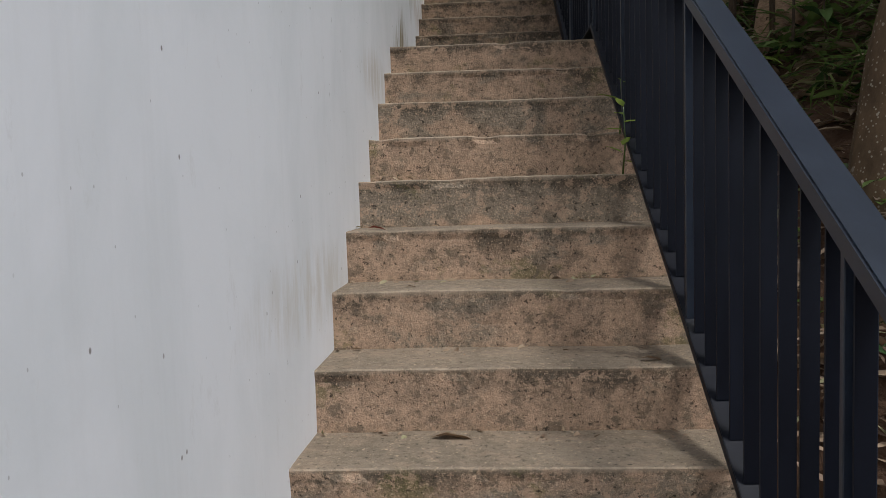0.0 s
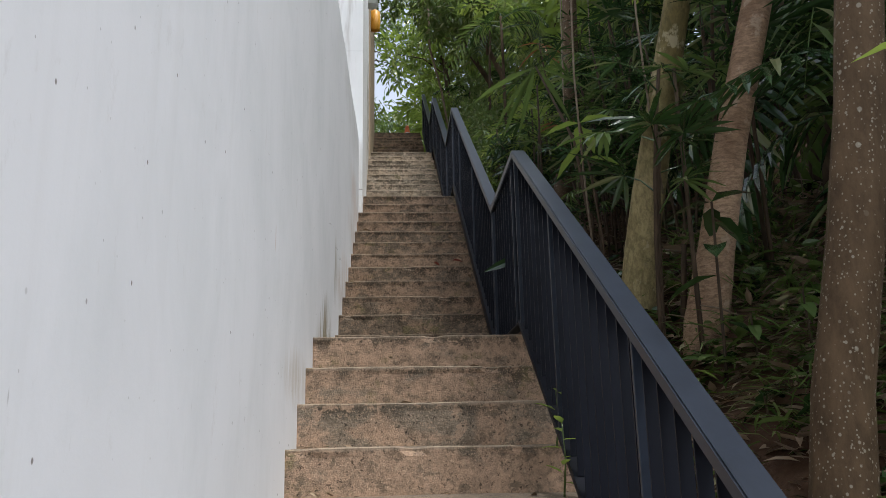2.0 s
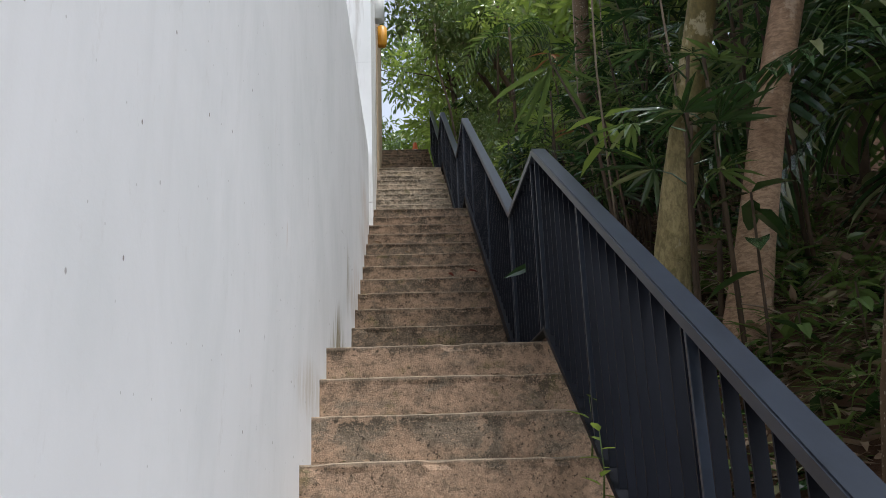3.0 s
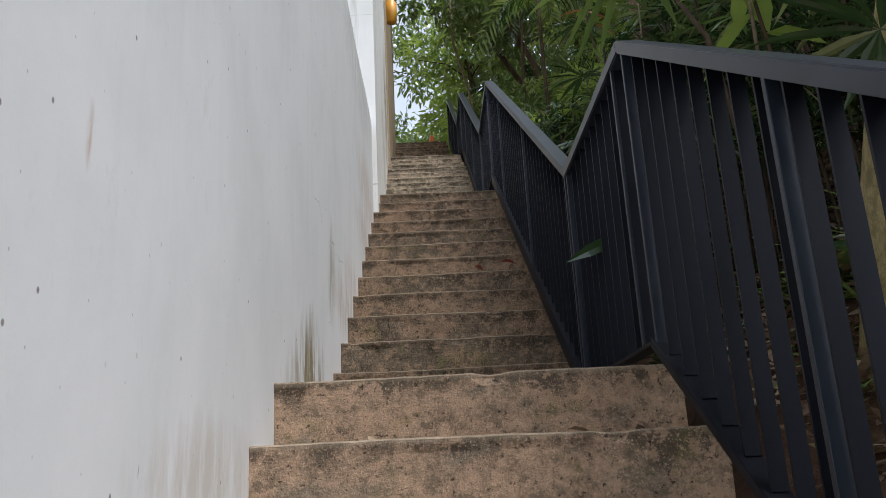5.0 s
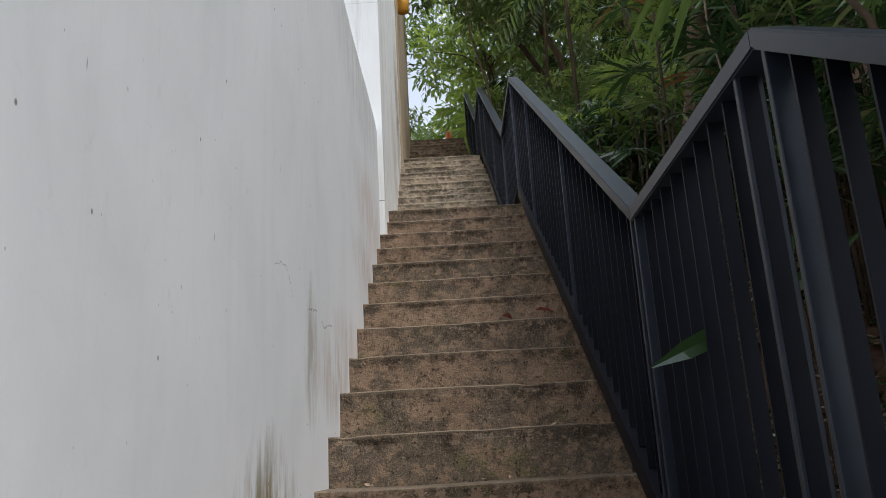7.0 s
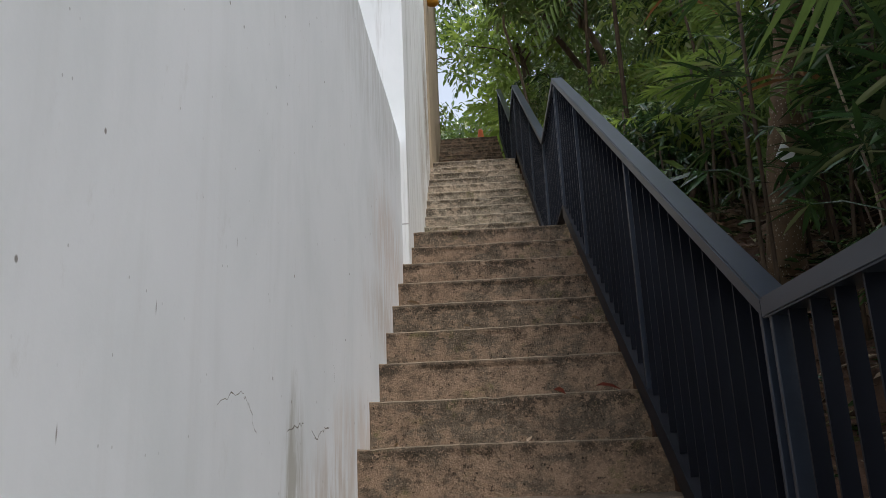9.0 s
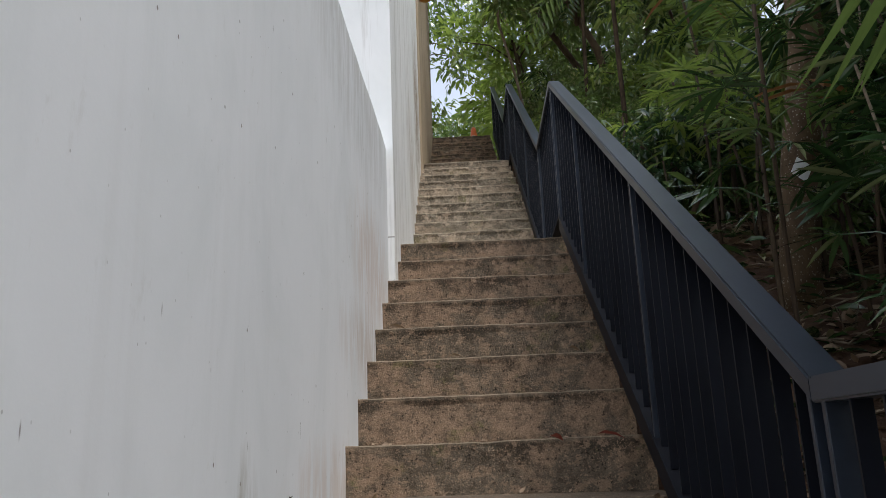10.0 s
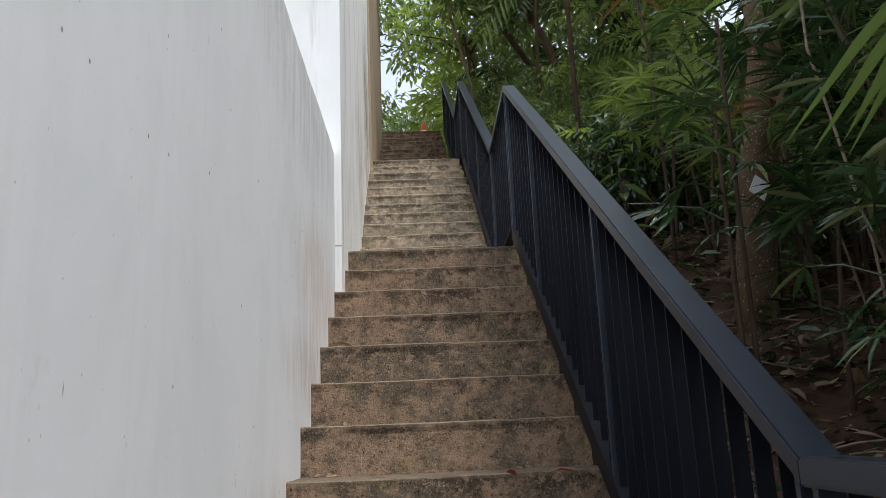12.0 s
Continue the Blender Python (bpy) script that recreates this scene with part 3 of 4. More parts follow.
def lady_palm(x, y, canes, height, label, leaf_count=7, kinds=(0, 1, 2, 3)):
    """A clump of thin canes, each with fan leaves round its head."""
    plant = new("fan_palm")
    plant.location = on_hill(x, y, 0.03)
    tagged(plant, label, "palm", "fan palms on the hillside")
    for c in range(canes):
        h = height * py.uniform(0.65, 1.1)
        off = Vector((py.uniform(-0.18, 0.18), py.uniform(-0.18, 0.18), 0))
        me, tip = cane_mesh(h, (py.uniform(-0.15, 0.12) * h, py.uniform(-0.12, 0.12) * h))
        part("cane", me, plant, at=Matrix.Translation(off))
        for k in range(leaf_count):
            z = h * (1 - 0.45 * k / leaf_count)
            s = (z / h) ** 2
            m = Matrix.Translation(off + Vector((tip[0] * s, tip[1] * s, z))) @ pose(0, 0, 0, py.uniform(-25, 35), py.uniform(-20, 20), k * 137.5 + py.uniform(-25, 25))
            part("leaf", FAN[kinds[py.randrange(len(kinds))]], plant, at=m @ Matrix.Scale(py.uniform(0.6, 1.0), 4))


def feather_palm(x, y, height, count, label, kinds, scale=1.0, thing="feather_palm", group="feather palms on the hillside"):
    plant = new(thing)
    plant.location = on_hill(x, y, 0.03)
    tagged(plant, label, "palm", group)
    me, tip = cane_mesh(height, (py.uniform(-0.2, 0.2), py.uniform(-0.2, 0.2)), 0.022)
    part("stem", me, plant)
    for k in range(count):
        m = Matrix.Translation(Vector(tip) - Vector((0, 0, 0.03 * k))) @ pose(0, 0, 0, py.uniform(-12, 40) - 3 * k, py.uniform(-12, 12), k * 137.5 + py.uniform(-20, 20))
        part("frond", kinds[py.randrange(len(kinds))], plant, at=m @ Matrix.Scale(scale * py.uniform(0.8, 1.15), 4))


def crown_mesh(seed, material, count, size, spread=(1, 1, 0.8), clumps=38, ratio=0.38):
    """A crown about two metres across: leaves in uneven clumps with gaps."""
    r = np.random.default_rng(seed)
    c = r.normal(size=(clumps, 3))
    c *= (r.uniform(0.35, 1.0, (clumps, 1)) / np.linalg.norm(c, axis=1, keepdims=True)) * np.array(spread)
    return c, mesh_from("crown", *leaf_cloud(r, count, c, 0.30, size, 0.25, 0.45, ratio), material)


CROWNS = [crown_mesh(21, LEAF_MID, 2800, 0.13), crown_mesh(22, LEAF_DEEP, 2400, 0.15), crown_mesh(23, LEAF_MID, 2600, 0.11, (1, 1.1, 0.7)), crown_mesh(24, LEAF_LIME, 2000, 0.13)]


def leafy_tree(foot, head, radius, kind, label, bark=BARK_DARK, girth=0.06, name="tree"):
    """Trunk, limbs that fork out into the crown, and the leaves on them."""
    tree = new(name)
    tree.location = foot
    tagged(tree, label, name, "leafy trees over the stairs" if name == "tree" else "shrubs on the hillside")
    d = Vector(head) - Vector(foot)
    mid = d * 0.5 + Vector((py.uniform(-0.2, 0.2), py.uniform(-0.2, 0.2), 0))
    part("trunk", mesh_from("trunk", *tube([(0, 0, -0.2), tuple(d * 0.22 + Vector((0.05, 0, 0))), tuple(mid), tuple(d * 0.8), tuple(d)], [girth * 1.4, girth, girth * 0.85, girth * 0.6, girth * 0.4], 9, 0.06, py.randrange(99)), bark, True), tree)
    clumps, me = CROWNS[kind]
    turn = pose(0, 0, 0, 0, 0, py.uniform(0, 360)) @ Matrix.Scale(radius, 4)
    for k in range(0, len(clumps), 6):
        end = d + turn @ Vector(clumps[k]) * 0.9
        start = d * py.uniform(0.6, 0.95)
        bend = (start + end) / 2 + Vector((0, 0, 0.12 * radius))
        part("limb", mesh_from("limb", *tube([tuple(start), tuple(bend), tuple(end)], [girth * 0.4, girth * 0.25, 0.008], 5), bark, True), tree)
    part("crown", me, tree, at=Matrix.Translation(d) @ turn)


for (thing, top, below), kind, r, shift in zip(LATER, (1, 1, 1, 1), (1.3, 1.3, 1.2, 1.3), ((1.3, 0.2, 0.4), (1.3, 0.2, 0.4), (1.3, 0.2, 0.4), (1.3, 0.2, 0.4))):
    clumps, me = CROWNS[kind]
    turn = Matrix.Translation(top + Vector(shift)) @ pose(0, 0, 0, 0, 0, py.uniform(0, 360)) @ Matrix.Scale(r, 4)
    for k in range(0, len(clumps), 7):
        end = turn @ Vector(clumps[k]) * 1.0
        start = below.lerp(top, py.uniform(0.5, 0.95))
        part("limb", mesh_from("limb", *tube([tuple(start), tuple((start + end) / 2 + Vector((0, 0, 0.15))), tuple(end)], [0.025, 0.018, 0.006], 5), BARK_TAN, True), thing)
    part("crown", me, thing, at=turn)

DARK_FAN = "dark green fan palm clump with thin brown canes"
for x, y, canes, h in ((2.0, 1.6, 4, 1.5), (2.05, 2.1, 5, 1.7), (2.4, 2.8, 4, 1.6), (2.2, 2.3, 5, 1.9), (2.5, 3.1, 5, 1.8), (1.9, 3.8, 4, 1.4),
                       (2.3, 1.2, 5, 1.8), (2.9, 2.0, 5, 1.8), (2.2, 0.5, 4, 1.7), (2.6, 0.4, 5, 1.7), (2.1, 4.4, 5, 1.5), (1.65, 4.9, 4, 1.2),
                       (3.2, 1.2, 5, 1.7), (3.0, 3.8, 5, 1.7), (2.9, -0.3, 5, 1.4), (1.75, 2.35, 3, 1.7), (2.25, 1.75, 5, 2.3), (2.6, 2.5, 5, 2.4), (2.15, 3.2, 4, 2.0)):
    # past y 3.3 lighter leaves paint in the light the far palms get
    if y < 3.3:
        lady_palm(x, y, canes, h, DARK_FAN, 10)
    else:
        lady_palm(x, y, canes, h * 0.85, "fan palm clump with thin brown canes, its green lightened for brighter light", 6, (3, 4, 5, 5))
lady_palm(1.60, -0.80, 3, 1.2, "slim dark fan palm between the tree trunks", 5)
lady_palm(1.98, -0.40, 4, 1.6, "slim dark fan palm between the tree trunks", 7)
ARCH = "green feather palm with arching glossy fronds"
for x, y, h, k in ((2.6, -0.1, 0.9, 9), (2.75, -1.0, 0.7, 9), (3.0, -2.4, 0.9, 8), (3.1, -1.5, 0.8, 9), (3.3, 0.6, 1.2, 9), (2.5, 5.4, 1.1, 8),
                   (2.7, 6.6, 1.3, 9), (3.1, 8.2, 1.5, 10), (2.0, 9.4, 0.7, 9), (2.4, 10.6, 1.2, 10), (3.4, 4.8, 1.4, 10),
                   (3.6, 2.9, 1.5, 10), (1.9, 12.0, 1.0, 9), (1.9, 8.5, 3.1, 9), (1.85, 6.2, 2.5, 8)):
    feather_palm(x, y, h, k, ARCH, FEATHER if y < 4 else FEATHER, 1.0 if y < 4 else 0.75)
for x, y, h, k in ((0.05, 15.0, 0.9, 8), (-0.6, 16.2, 1.3, 9), (1.0, 15.6, 1.2, 8), (0.4, 17.5, 1.7, 9), (1.3, 13.9, 0.7, 7)):
    feather_palm(x, y, h, k, "bright lime green feather palm at the stair head", LIME_FEATHER, 0.9)
for x, y, hx, hy, hz, r, kind in (
        (2.6, 9.5, 1.7, 9.8, 3.2, 1.2, 0), (2.8, 12.2, 1.2, 12.0, 3.2, 1.5, 2), (2.2, 14.8, 1.3, 14.6, 3.4, 1.6, 3), (-1.6, 17.5, -0.9, 17.0, 4.6, 1.8, 2), (1.6, 19, 1.5, 18.0, 3.0, 1.9, 3),
        (4.0, 9.0, 3.6, 9.0, 2.4, 1.8, 0), (4.2, 6.0, 3.6, 6.0, 2.2, 1.7, 3), (3.3, 7.3, 2.6, 7.2, 2.4, 1.2, 3), (4.4, 3.2, 4.0, 3.4, 2.4, 1.7, 1), (4.3, 0.5, 3.9, 0.6, 2.2, 1.6, 1),
        (4.0, -2.0, 3.8, -1.8, 2.2, 1.5, 1), (3.6, 11.5, 3.0, 11.4, 2.6, 1.7, 0), (3.0, 16.5, 3.0, 16.0, 3.0, 2.0, 0), (5.5, 13, 5.0, 13, 3.0, 2.2, 0), (6.0, 7.5, 5.6, 7.5, 3.0, 2.0, 0),
        # Last two in this row: crowns out of view, added to shade the palms.
        (6.0, 3.5, 5.6, 3.5, 3.0, 2.0, 1), (3.4, 2.6, 3.2, 2.6, 3.0, 1.2, 1), (3.3, 1.2, 3.2, 1.2, 3.2, 1.2, 1), (3.6, -0.6, 3.4, -0.5, 2.8, 1.3, 1), (2.9, 1.5, 2.6, 1.4, 3.2, 0.9, 1), (3.0, 0.2, 2.8, 0.2, 3.1, 0.9, 1),
        (-2.5, 24, -1.5, 24, 3.6, 3.0, 2), (2.5, 26, 2.0, 25, 3.2, 3.0, 0), (-5.5, 27, -5, 27, 4, 3.2, 2)):
    z = hill(max(x, 1.25), y)
    leafy_tree((x, y, z), (hx, hy, z + hz), r, kind, "leafy green tree leaning over the hillside stairs")


for x, y, h, r, kind in ((1.75, 4.4, 0.5, 0.5, 1), (2.3, 5.1, 0.7, 0.6, 0), (1.75, 5.9, 0.5, 0.5, 2), (2.4, 6.3, 0.7, 0.6, 0), (1.75, 7.2, 0.5, 0.55, 0), (2.5, 7.8, 0.8, 0.7, 3), (1.8, 8.6, 0.6, 0.6, 2),
                         (1.9, 10.0, 0.6, 0.6, 0), (1.8, 11.2, 0.7, 0.6, 2), (2.9, 9.6, 0.9, 0.8, 0), (3.2, 5.6, 0.9, 0.7, 3), (1.5, 12.9, 0.7, 0.6, 3), (-0.3, 18.6, 1.6, 1.0, 3), (-0.9, 15.8, 1.9, 0.9, 3), (0.2, 20.5, 2.6, 1.5, 2), (-1.2, 20, 2.4, 1.4, 2), (0.9, 18.4, 1.5, 1.0, 3),
                         (1.6, 5.0, 0.3, 0.35, 3), (2.05, 5.5, 0.5, 0.45, 0), (1.6, 6.5, 0.35, 0.4, 2), (2.1, 6.9, 0.6, 0.5, 3), (2.0, 7.7, 0.5, 0.5, 0), (1.6, 8.0, 0.4, 0.4, 3), (2.6, 5.0, 0.5, 0.5, 3), (2.9, 6.2, 0.8, 0.6, 2), (2.1, 4.6, 0.3, 0.35, 2), (2.7, 4.3, 0.4, 0.45, 0),
                         (1.65, 9.3, 0.5, 0.5, 3), (2.3, 9.0, 0.9, 0.6, 0), (3.0, 7.2, 1.1, 0.7, 3), (2.4, 3.9, 0.3, 0.35, 0),
                         (2.9, -1.7, 0.3, 0.4, 1), (2.6, 0.9, 0.4, 0.45, 1), (2.3, 3.4, 0.3, 0.4, 0)):
    z = hill(max(x, 1.25), y)
    leafy_tree((x, y, z), (x + 0.05, y, z + h), r, kind, "low leafy green shrub on the hillside", CANE, 0.02, "shrub")


# ---- ground cover and litter ----
def scatter(name, label, category, count, seed, box, make, material):
    r = np.random.default_rng(seed)
    x, y = r.uniform(box[0], box[1], count), r.uniform(box[2], box[3], count)
    z = np.array([hill(a, b) for a, b in zip(x, y)])
    ob = new(name, mesh_from(name, *make(r, np.stack([x, y, z], 1)), material))
    return tagged(ob, label, category, kind="stuff")


def lying(r, base):
    n = len(base)
    ang = r.uniform(0, 6.28, n)
    along = np.stack([np.cos(ang), np.sin(ang), r.uniform(-0.1, 0.45, n)], 1)
    up = r.normal(size=(n, 3)) * 0.35 + np.array((0, 0, 1))
    ln = r.uniform(0.04, 0.12, n)
    return leaves(base + np.array((0, 0, 0.012)), along, up, ln, ln * r.uniform(0.25, 0.5, n), r.uniform(-0.3, 0.5, n))


def upright(r, base):
    n = len(base)
    k = 6
    b = np.repeat(base, k, 0) + r.normal(size=(n * k, 3)) * np.array((0.03, 0.03, 0))
    ang = r.uniform(0, 6.28, n * k)
    along = np.stack([np.cos(ang) * 0.7, np.sin(ang) * 0.7, r.uniform(0.4, 1.3, n * k)], 1)
    up = np.tile((0, 0, 1.0), (n * k, 1)) + r.normal(size=(n * k, 3)) * 0.2
    return leaves(b, along, up, r.uniform(0.10, 0.24, n * k), r.uniform(0.006, 0.014, n * k), 0.9)


def low_leaves(r, base):
    n = len(base)
    k = 5
    b = np.repeat(base, k, 0) + np.abs(r.normal(size=(n * k, 3))) * np.array((0.04, 0.04, 0.07))
    ang = r.uniform(0, 6.28, n * k)
    along = np.stack([np.cos(ang), np.sin(ang), r.uniform(-0.1, 0.6, n * k)], 1)
    up = np.tile((0, 0, 1.0), (n * k, 1)) + r.normal(size=(n * k, 3)) * 0.3
    ln = r.uniform(0.05, 0.13, n * k)
    return leaves(b, along, up, ln, ln * 0.42, 0.25)


scatter("leaf_litter", "dry brown fallen leaves over dark soil", "leaf litter", 9000, 3, (1.22, 4.2, -4.5, 6.5), lying, LEAF_DEAD)
scatter("grass_tufts", "narrow pale green grass-like tufts on soil", "ground cover", 270, 4, (1.42, 2.3, -1.5, 0.2), upright, LEAF_MID)
scatter("leaf_litter", "small dry leaves and bark on the steep bank", "leaf litter", 2600, 13, (1.22, 2.5, -2.7, 0.3), lying, LEAF_DEAD)
scatter("ground_cover", "green creeping plants on the bank", "ground cover", 190, 15, (1.3, 2.4, -2.3, 0.0), low_leaves, LEAF_MID)
scatter("ground_cover", "small dark green creeping leaves on soil", "ground cover", 1100, 5, (1.3, 4.0, -3.5, 6.5), low_leaves, LEAF_DEEP)


# ---- single plants close to the stairs ----
def leaf_between(a, b, width, up=(0, 0, 1), droop=0.15):
    d = np.array([np.subtract(b, a)], float)
    return leaves(np.array([a], float), d, np.array([up], float), float(np.linalg.norm(d)), width, droop)


near = new("fan_palm")
near.location = on_hill(1.45, 0.12, 0.03)
tagged(near, "young fan palm reaching over the railing", "palm", "fan palms on the hillside")
foot, hub = Vector(near.location), Vector((1.22, 0.42, 1.66))
part("cane", mesh_from("cane", *tube([(0, 0, 0), (-0.03, 0.03, 0.5), (-0.08, 0.08, 1.0), tuple(hub - foot)], [0.012, 0.011, 0.009, 0.005], 6), CANE, True), near)
for tip, w in (((0.975, 0.86, 1.46), 0.034), ((1.055, 0.93, 1.47), 0.034), ((1.04, 0.82, 1.41), 0.034), ((0.86, 0.80, 1.66), 0.06), ((1.50, 0.75, 1.5), 0.04), ((1.2, 1.05, 1.56), 0.04), ((1.60, 0.45, 1.55), 0.04)):
    part("leaf", mesh_from("leaf", *leaf_between((0, 0, 0), tuple(Vector(tip) - hub), w), LEAF_MID), near, at=Matrix.Translation(hub - foot))

sprout = new("seedling_palm")
sprout.location = on_hill(1.3, 0.5, 0.02)
tagged(sprout, "small green seedling with a blade through the railing", "plant")
foot = Vector(sprout.location)
part("stem", mesh_from("stem", *tube([(0, 0, 0), (-0.06, -0.03, 0.3), tuple(Vector((1.12, 0.45, 0.52)) - foot)], [0.007, 0.006, 0.004], 5), CANE, True), sprout)
for tip, w in (((0.872, 0.405, 0.415), 0.055), ((1.3, 0.5, 0.75), 0.04), ((1.25, 0.75, 0.6), 0.04), ((1.3, 0.25, 0.65), 0.04)):
    part("leaf", mesh_from("leaf", *leaf_between((0, 0, 0), tuple(Vector(tip) - Vector((1.12, 0.45, 0.52))), w, (0.1, -1.0, 0.05)), LEAF_DEEP), sprout, at=Matrix.Translation(Vector((1.12, 0.45, 0.52)) - foot))


def weed(place_at, height, spread, count, seed, label):
    plant = new("weed")
    plant.location = place_at
    tagged(plant, label, "plant", "weeds on the steps")
    r = random.Random(seed)
    part("stem", mesh_from("stem", *tube([(0, 0, -0.01), (0.01, -0.01, height * 0.5), (0.0, -0.03, height)], [0.004, 0.003, 0.002], 5), LEAF_MID, True), plant)
    for k in range(count):
        z = height * (0.2 + 0.8 * k / max(1, count - 1))
        a = k * 2.4
        part("leaf", mesh_from("leaf", *leaf_between((0, -0.03 * (z / height) ** 2, z), (spread * math.cos(a), spread * math.sin(a) - 0.02, z + r.uniform(-0.02, 0.05)), spread * 0.42), LEAF_LIME), plant)


weed((0.955, -1.10, -4 * RISE), 0.24, 0.075, 8, 1, "small bright green weed growing from a step edge")
weed((0.985, -0.86, -3 * RISE), 0.20, 0.10, 3, 2, "broad-leaved green weed beside the railing")
weed((0.02, -0.47, -5 * RISE), 0.02, 0.035, 3, 3, "tiny weed in the corner of a step")


def sapling(points, leaf_spots, length, width, material, label, girth=0.006):
    """A thin stem through points, with leaves that fan out at the given shares of its height."""
    plant = new("sapling")
    plant.location = points[0]
    tagged(plant, label, "plant", "saplings on the hillside")
    rel = [Vector(p) - Vector(points[0]) for p in points]
    part("stem", mesh_from("stem", *tube([tuple(p) for p in rel], [girth * (1.2 - 0.6 * k / len(rel)) for k in range(len(rel))], 6), CANE, True), plant)
    r = random.Random(len(label) + len(leaf_spots))
    for k, share in enumerate(leaf_spots):
        f = share * (len(rel) - 1)
        i = min(int(f), len(rel) - 2)
        p = rel[i].lerp(rel[i + 1], f - i)
        a = k * 2.3 + r.uniform(-0.3, 0.3)
        ln = length * r.uniform(0.8, 1.2)
        tip = p + Vector((ln * math.cos(a), ln * math.sin(a), r.uniform(-0.45, 0.35) * ln))
        part("leaf", mesh_from("leaf", *leaf_between(tuple(p), tuple(tip), width * r.uniform(0.85, 1.15), droop=0.3), material), plant)


sapling([on_hill(1.37, -0.28), (1.36, -0.30, 0.4), (1.32, -0.31, 0.75), (1.28, -0.33, 0.98)], (0.75, 0.85, 0.92, 0.97, 1, 1, 0.99), 0.17, 0.065, LEAF_LIME, "slender sapling with pale lime green leaves")
sapling([on_hill(1.60, -0.98), (1.61, -0.97, -0.2), (1.62, -0.97, 0.38)], (0.6, 0.75, 0.85, 0.95, 1, 1, 0.98), 0.20, 0.085, LEAF_DEEP, "sapling with broad dark green leaves")
sapling([on_hill(1.84, -2.2), (1.80, -2.2, -0.2), (1.74, -2.2, 0.46)], (1, 0.97, 0.5, 0.93, 0.62), 0.20, 0.06, LEAF_LIME, "sapling with long yellow-green leaves")
sapling([on_hill(1.75, -1.2), (1.76, -1.2, -0.35)], (0.5, 0.7, 0.8, 0.9, 1, 1), 0.14, 0.05, LEAF_DEEP, "low sapling with dark green leaves")
sapling([on_hill(2.0, -0.45), (2.0, -0.45, 0.3)], (0.5, 0.7, 0.8, 0.9, 1, 1), 0.22, 0.06, LEAF_MID, "low sapling with narrow green leaves")
sapling([on_hill(1.45, 2.9), (1.46, 2.9, 1.7)], (0.4, 0.6, 0.8, 0.9, 1, 1), 0.17, 0.06, LEAF_DEEP, "low sapling with dark green leaves")
sapling([on_hill(1.55, 3.6), (1.5, 3.6, 2.0), (1.48, 3.62, 2.3)], (0.5, 0.6, 0.8, 0.9, 1, 1), 0.20, 0.06, LEAF_MID, "sapling with narrow green leaves")
DRY = leaf_mat("dry_orange_leaf", (0.20, 0.08, 0.025), (0.34, 0.15, 0.05), (0.4, 0.16, 0.04), 0.7, 0.25)
sapling([on_hill(1.95, 2.62), (1.93, 2.65, 1.7), (1.88, 2.68, 2.28)], (0.94, 0.97, 1, 1, 0.99), 0.24, 0.05, DRY, "thin stem with a dry orange palm leaf", 0.008)
sapling([on_hill(2.35, 5.4), (2.3, 5.4, 3.9), (2.2, 5.35, 4.5)], (0.9, 0.95, 0.98, 1, 1), 0.35, 0.05, DRY, "stem with a hanging dry brown frond", 0.012)


def vine(points, label, girth=0.005):
    ob = new("vine", mesh_from("vine", *tube(points, [girth] * len(points), 7), TWIG, True))
    tagged(ob, label, "vine", "thin vines among the trees")


vine([(1.58, -0.55, 0.55), (1.55, -0.56, 0.9), (1.52, -0.58, 1.4), (1.50, -0.55, 3.5)], "thin pale vine hanging from the canopy")
vine([on_hill(1.33, -0.15), (1.34, -0.2, 0.3), (1.29, -0.3, 0.75), (1.25, -0.4, 1.2), (1.3, -0.4, 3.2)], "thin pale climbing vine stem")
vine([on_hill(1.78, 1.9), (1.8, 2.0, 1.5), (1.75, 2.1, 2.2), (1.8, 2.1, 4.0)], "thin brown climbing vine stem")
vine([on_hill(2.2, 2.7), (2.05, 2.7, 1.9), (2.15, 2.7, 2.6), (2.2, 2.7, 4.4)], "thin brown climbing vine stem")


vine([on_hill(1.42, 10.6), (1.2, 10.55, 6.3), (0.98, 10.5, 7.2), (0.93, 10.5, 9.5)], "slender pale stem leaning over the upper stairs", 0.022)
PALE_DRY = leaf_mat("bleached_leaf", (0.36, 0.28, 0.19), (0.55, 0.46, 0.34), (0.4, 0.3, 0.18), 0.8, 0.15)
sapling([on_hill(1.60, -0.60), (1.60, -0.60, -0.05), (1.615, -0.60, 0.12), (1.63, -0.61, 0.30)], (0.62, 0.64, 0.66, 0.67, 0.69), 0.12, 0.022, PALE_DRY, "brown stem with a withered bleached fan leaf", 0.014)
for x, y, h, m, text in ((1.50, -0.95, 0.14, LEAF_LIME, "low bank plant with bright narrow leaves"), (1.44, -0.62, 0.2, LEAF_LIME, "low bank plant with bright narrow leaves"), (1.62, -1.25, 0.12, LEAF_DEEP, "low bank plant with dark broad leaves"),
                         (1.72, -1.0, 0.18, LEAF_MID, "low bank plant with green leaves"), (1.85, -1.15, 0.25, LEAF_MID, "low bank plant with green leaves"), (1.70, -1.42, 0.14, LEAF_DEEP, "low bank plant with dark broad leaves"), (1.95, -1.6, 0.3, LEAF_MID, "low bank plant with green leaves")):
    foot = on_hill(x, y, 0.02)
    sapling([foot, (x - 0.02, y - 0.02, foot[2] + h)], (0.5, 0.65, 0.8, 0.9, 1, 1, 0.95), 0.13, 0.045, m, text, 0.004)


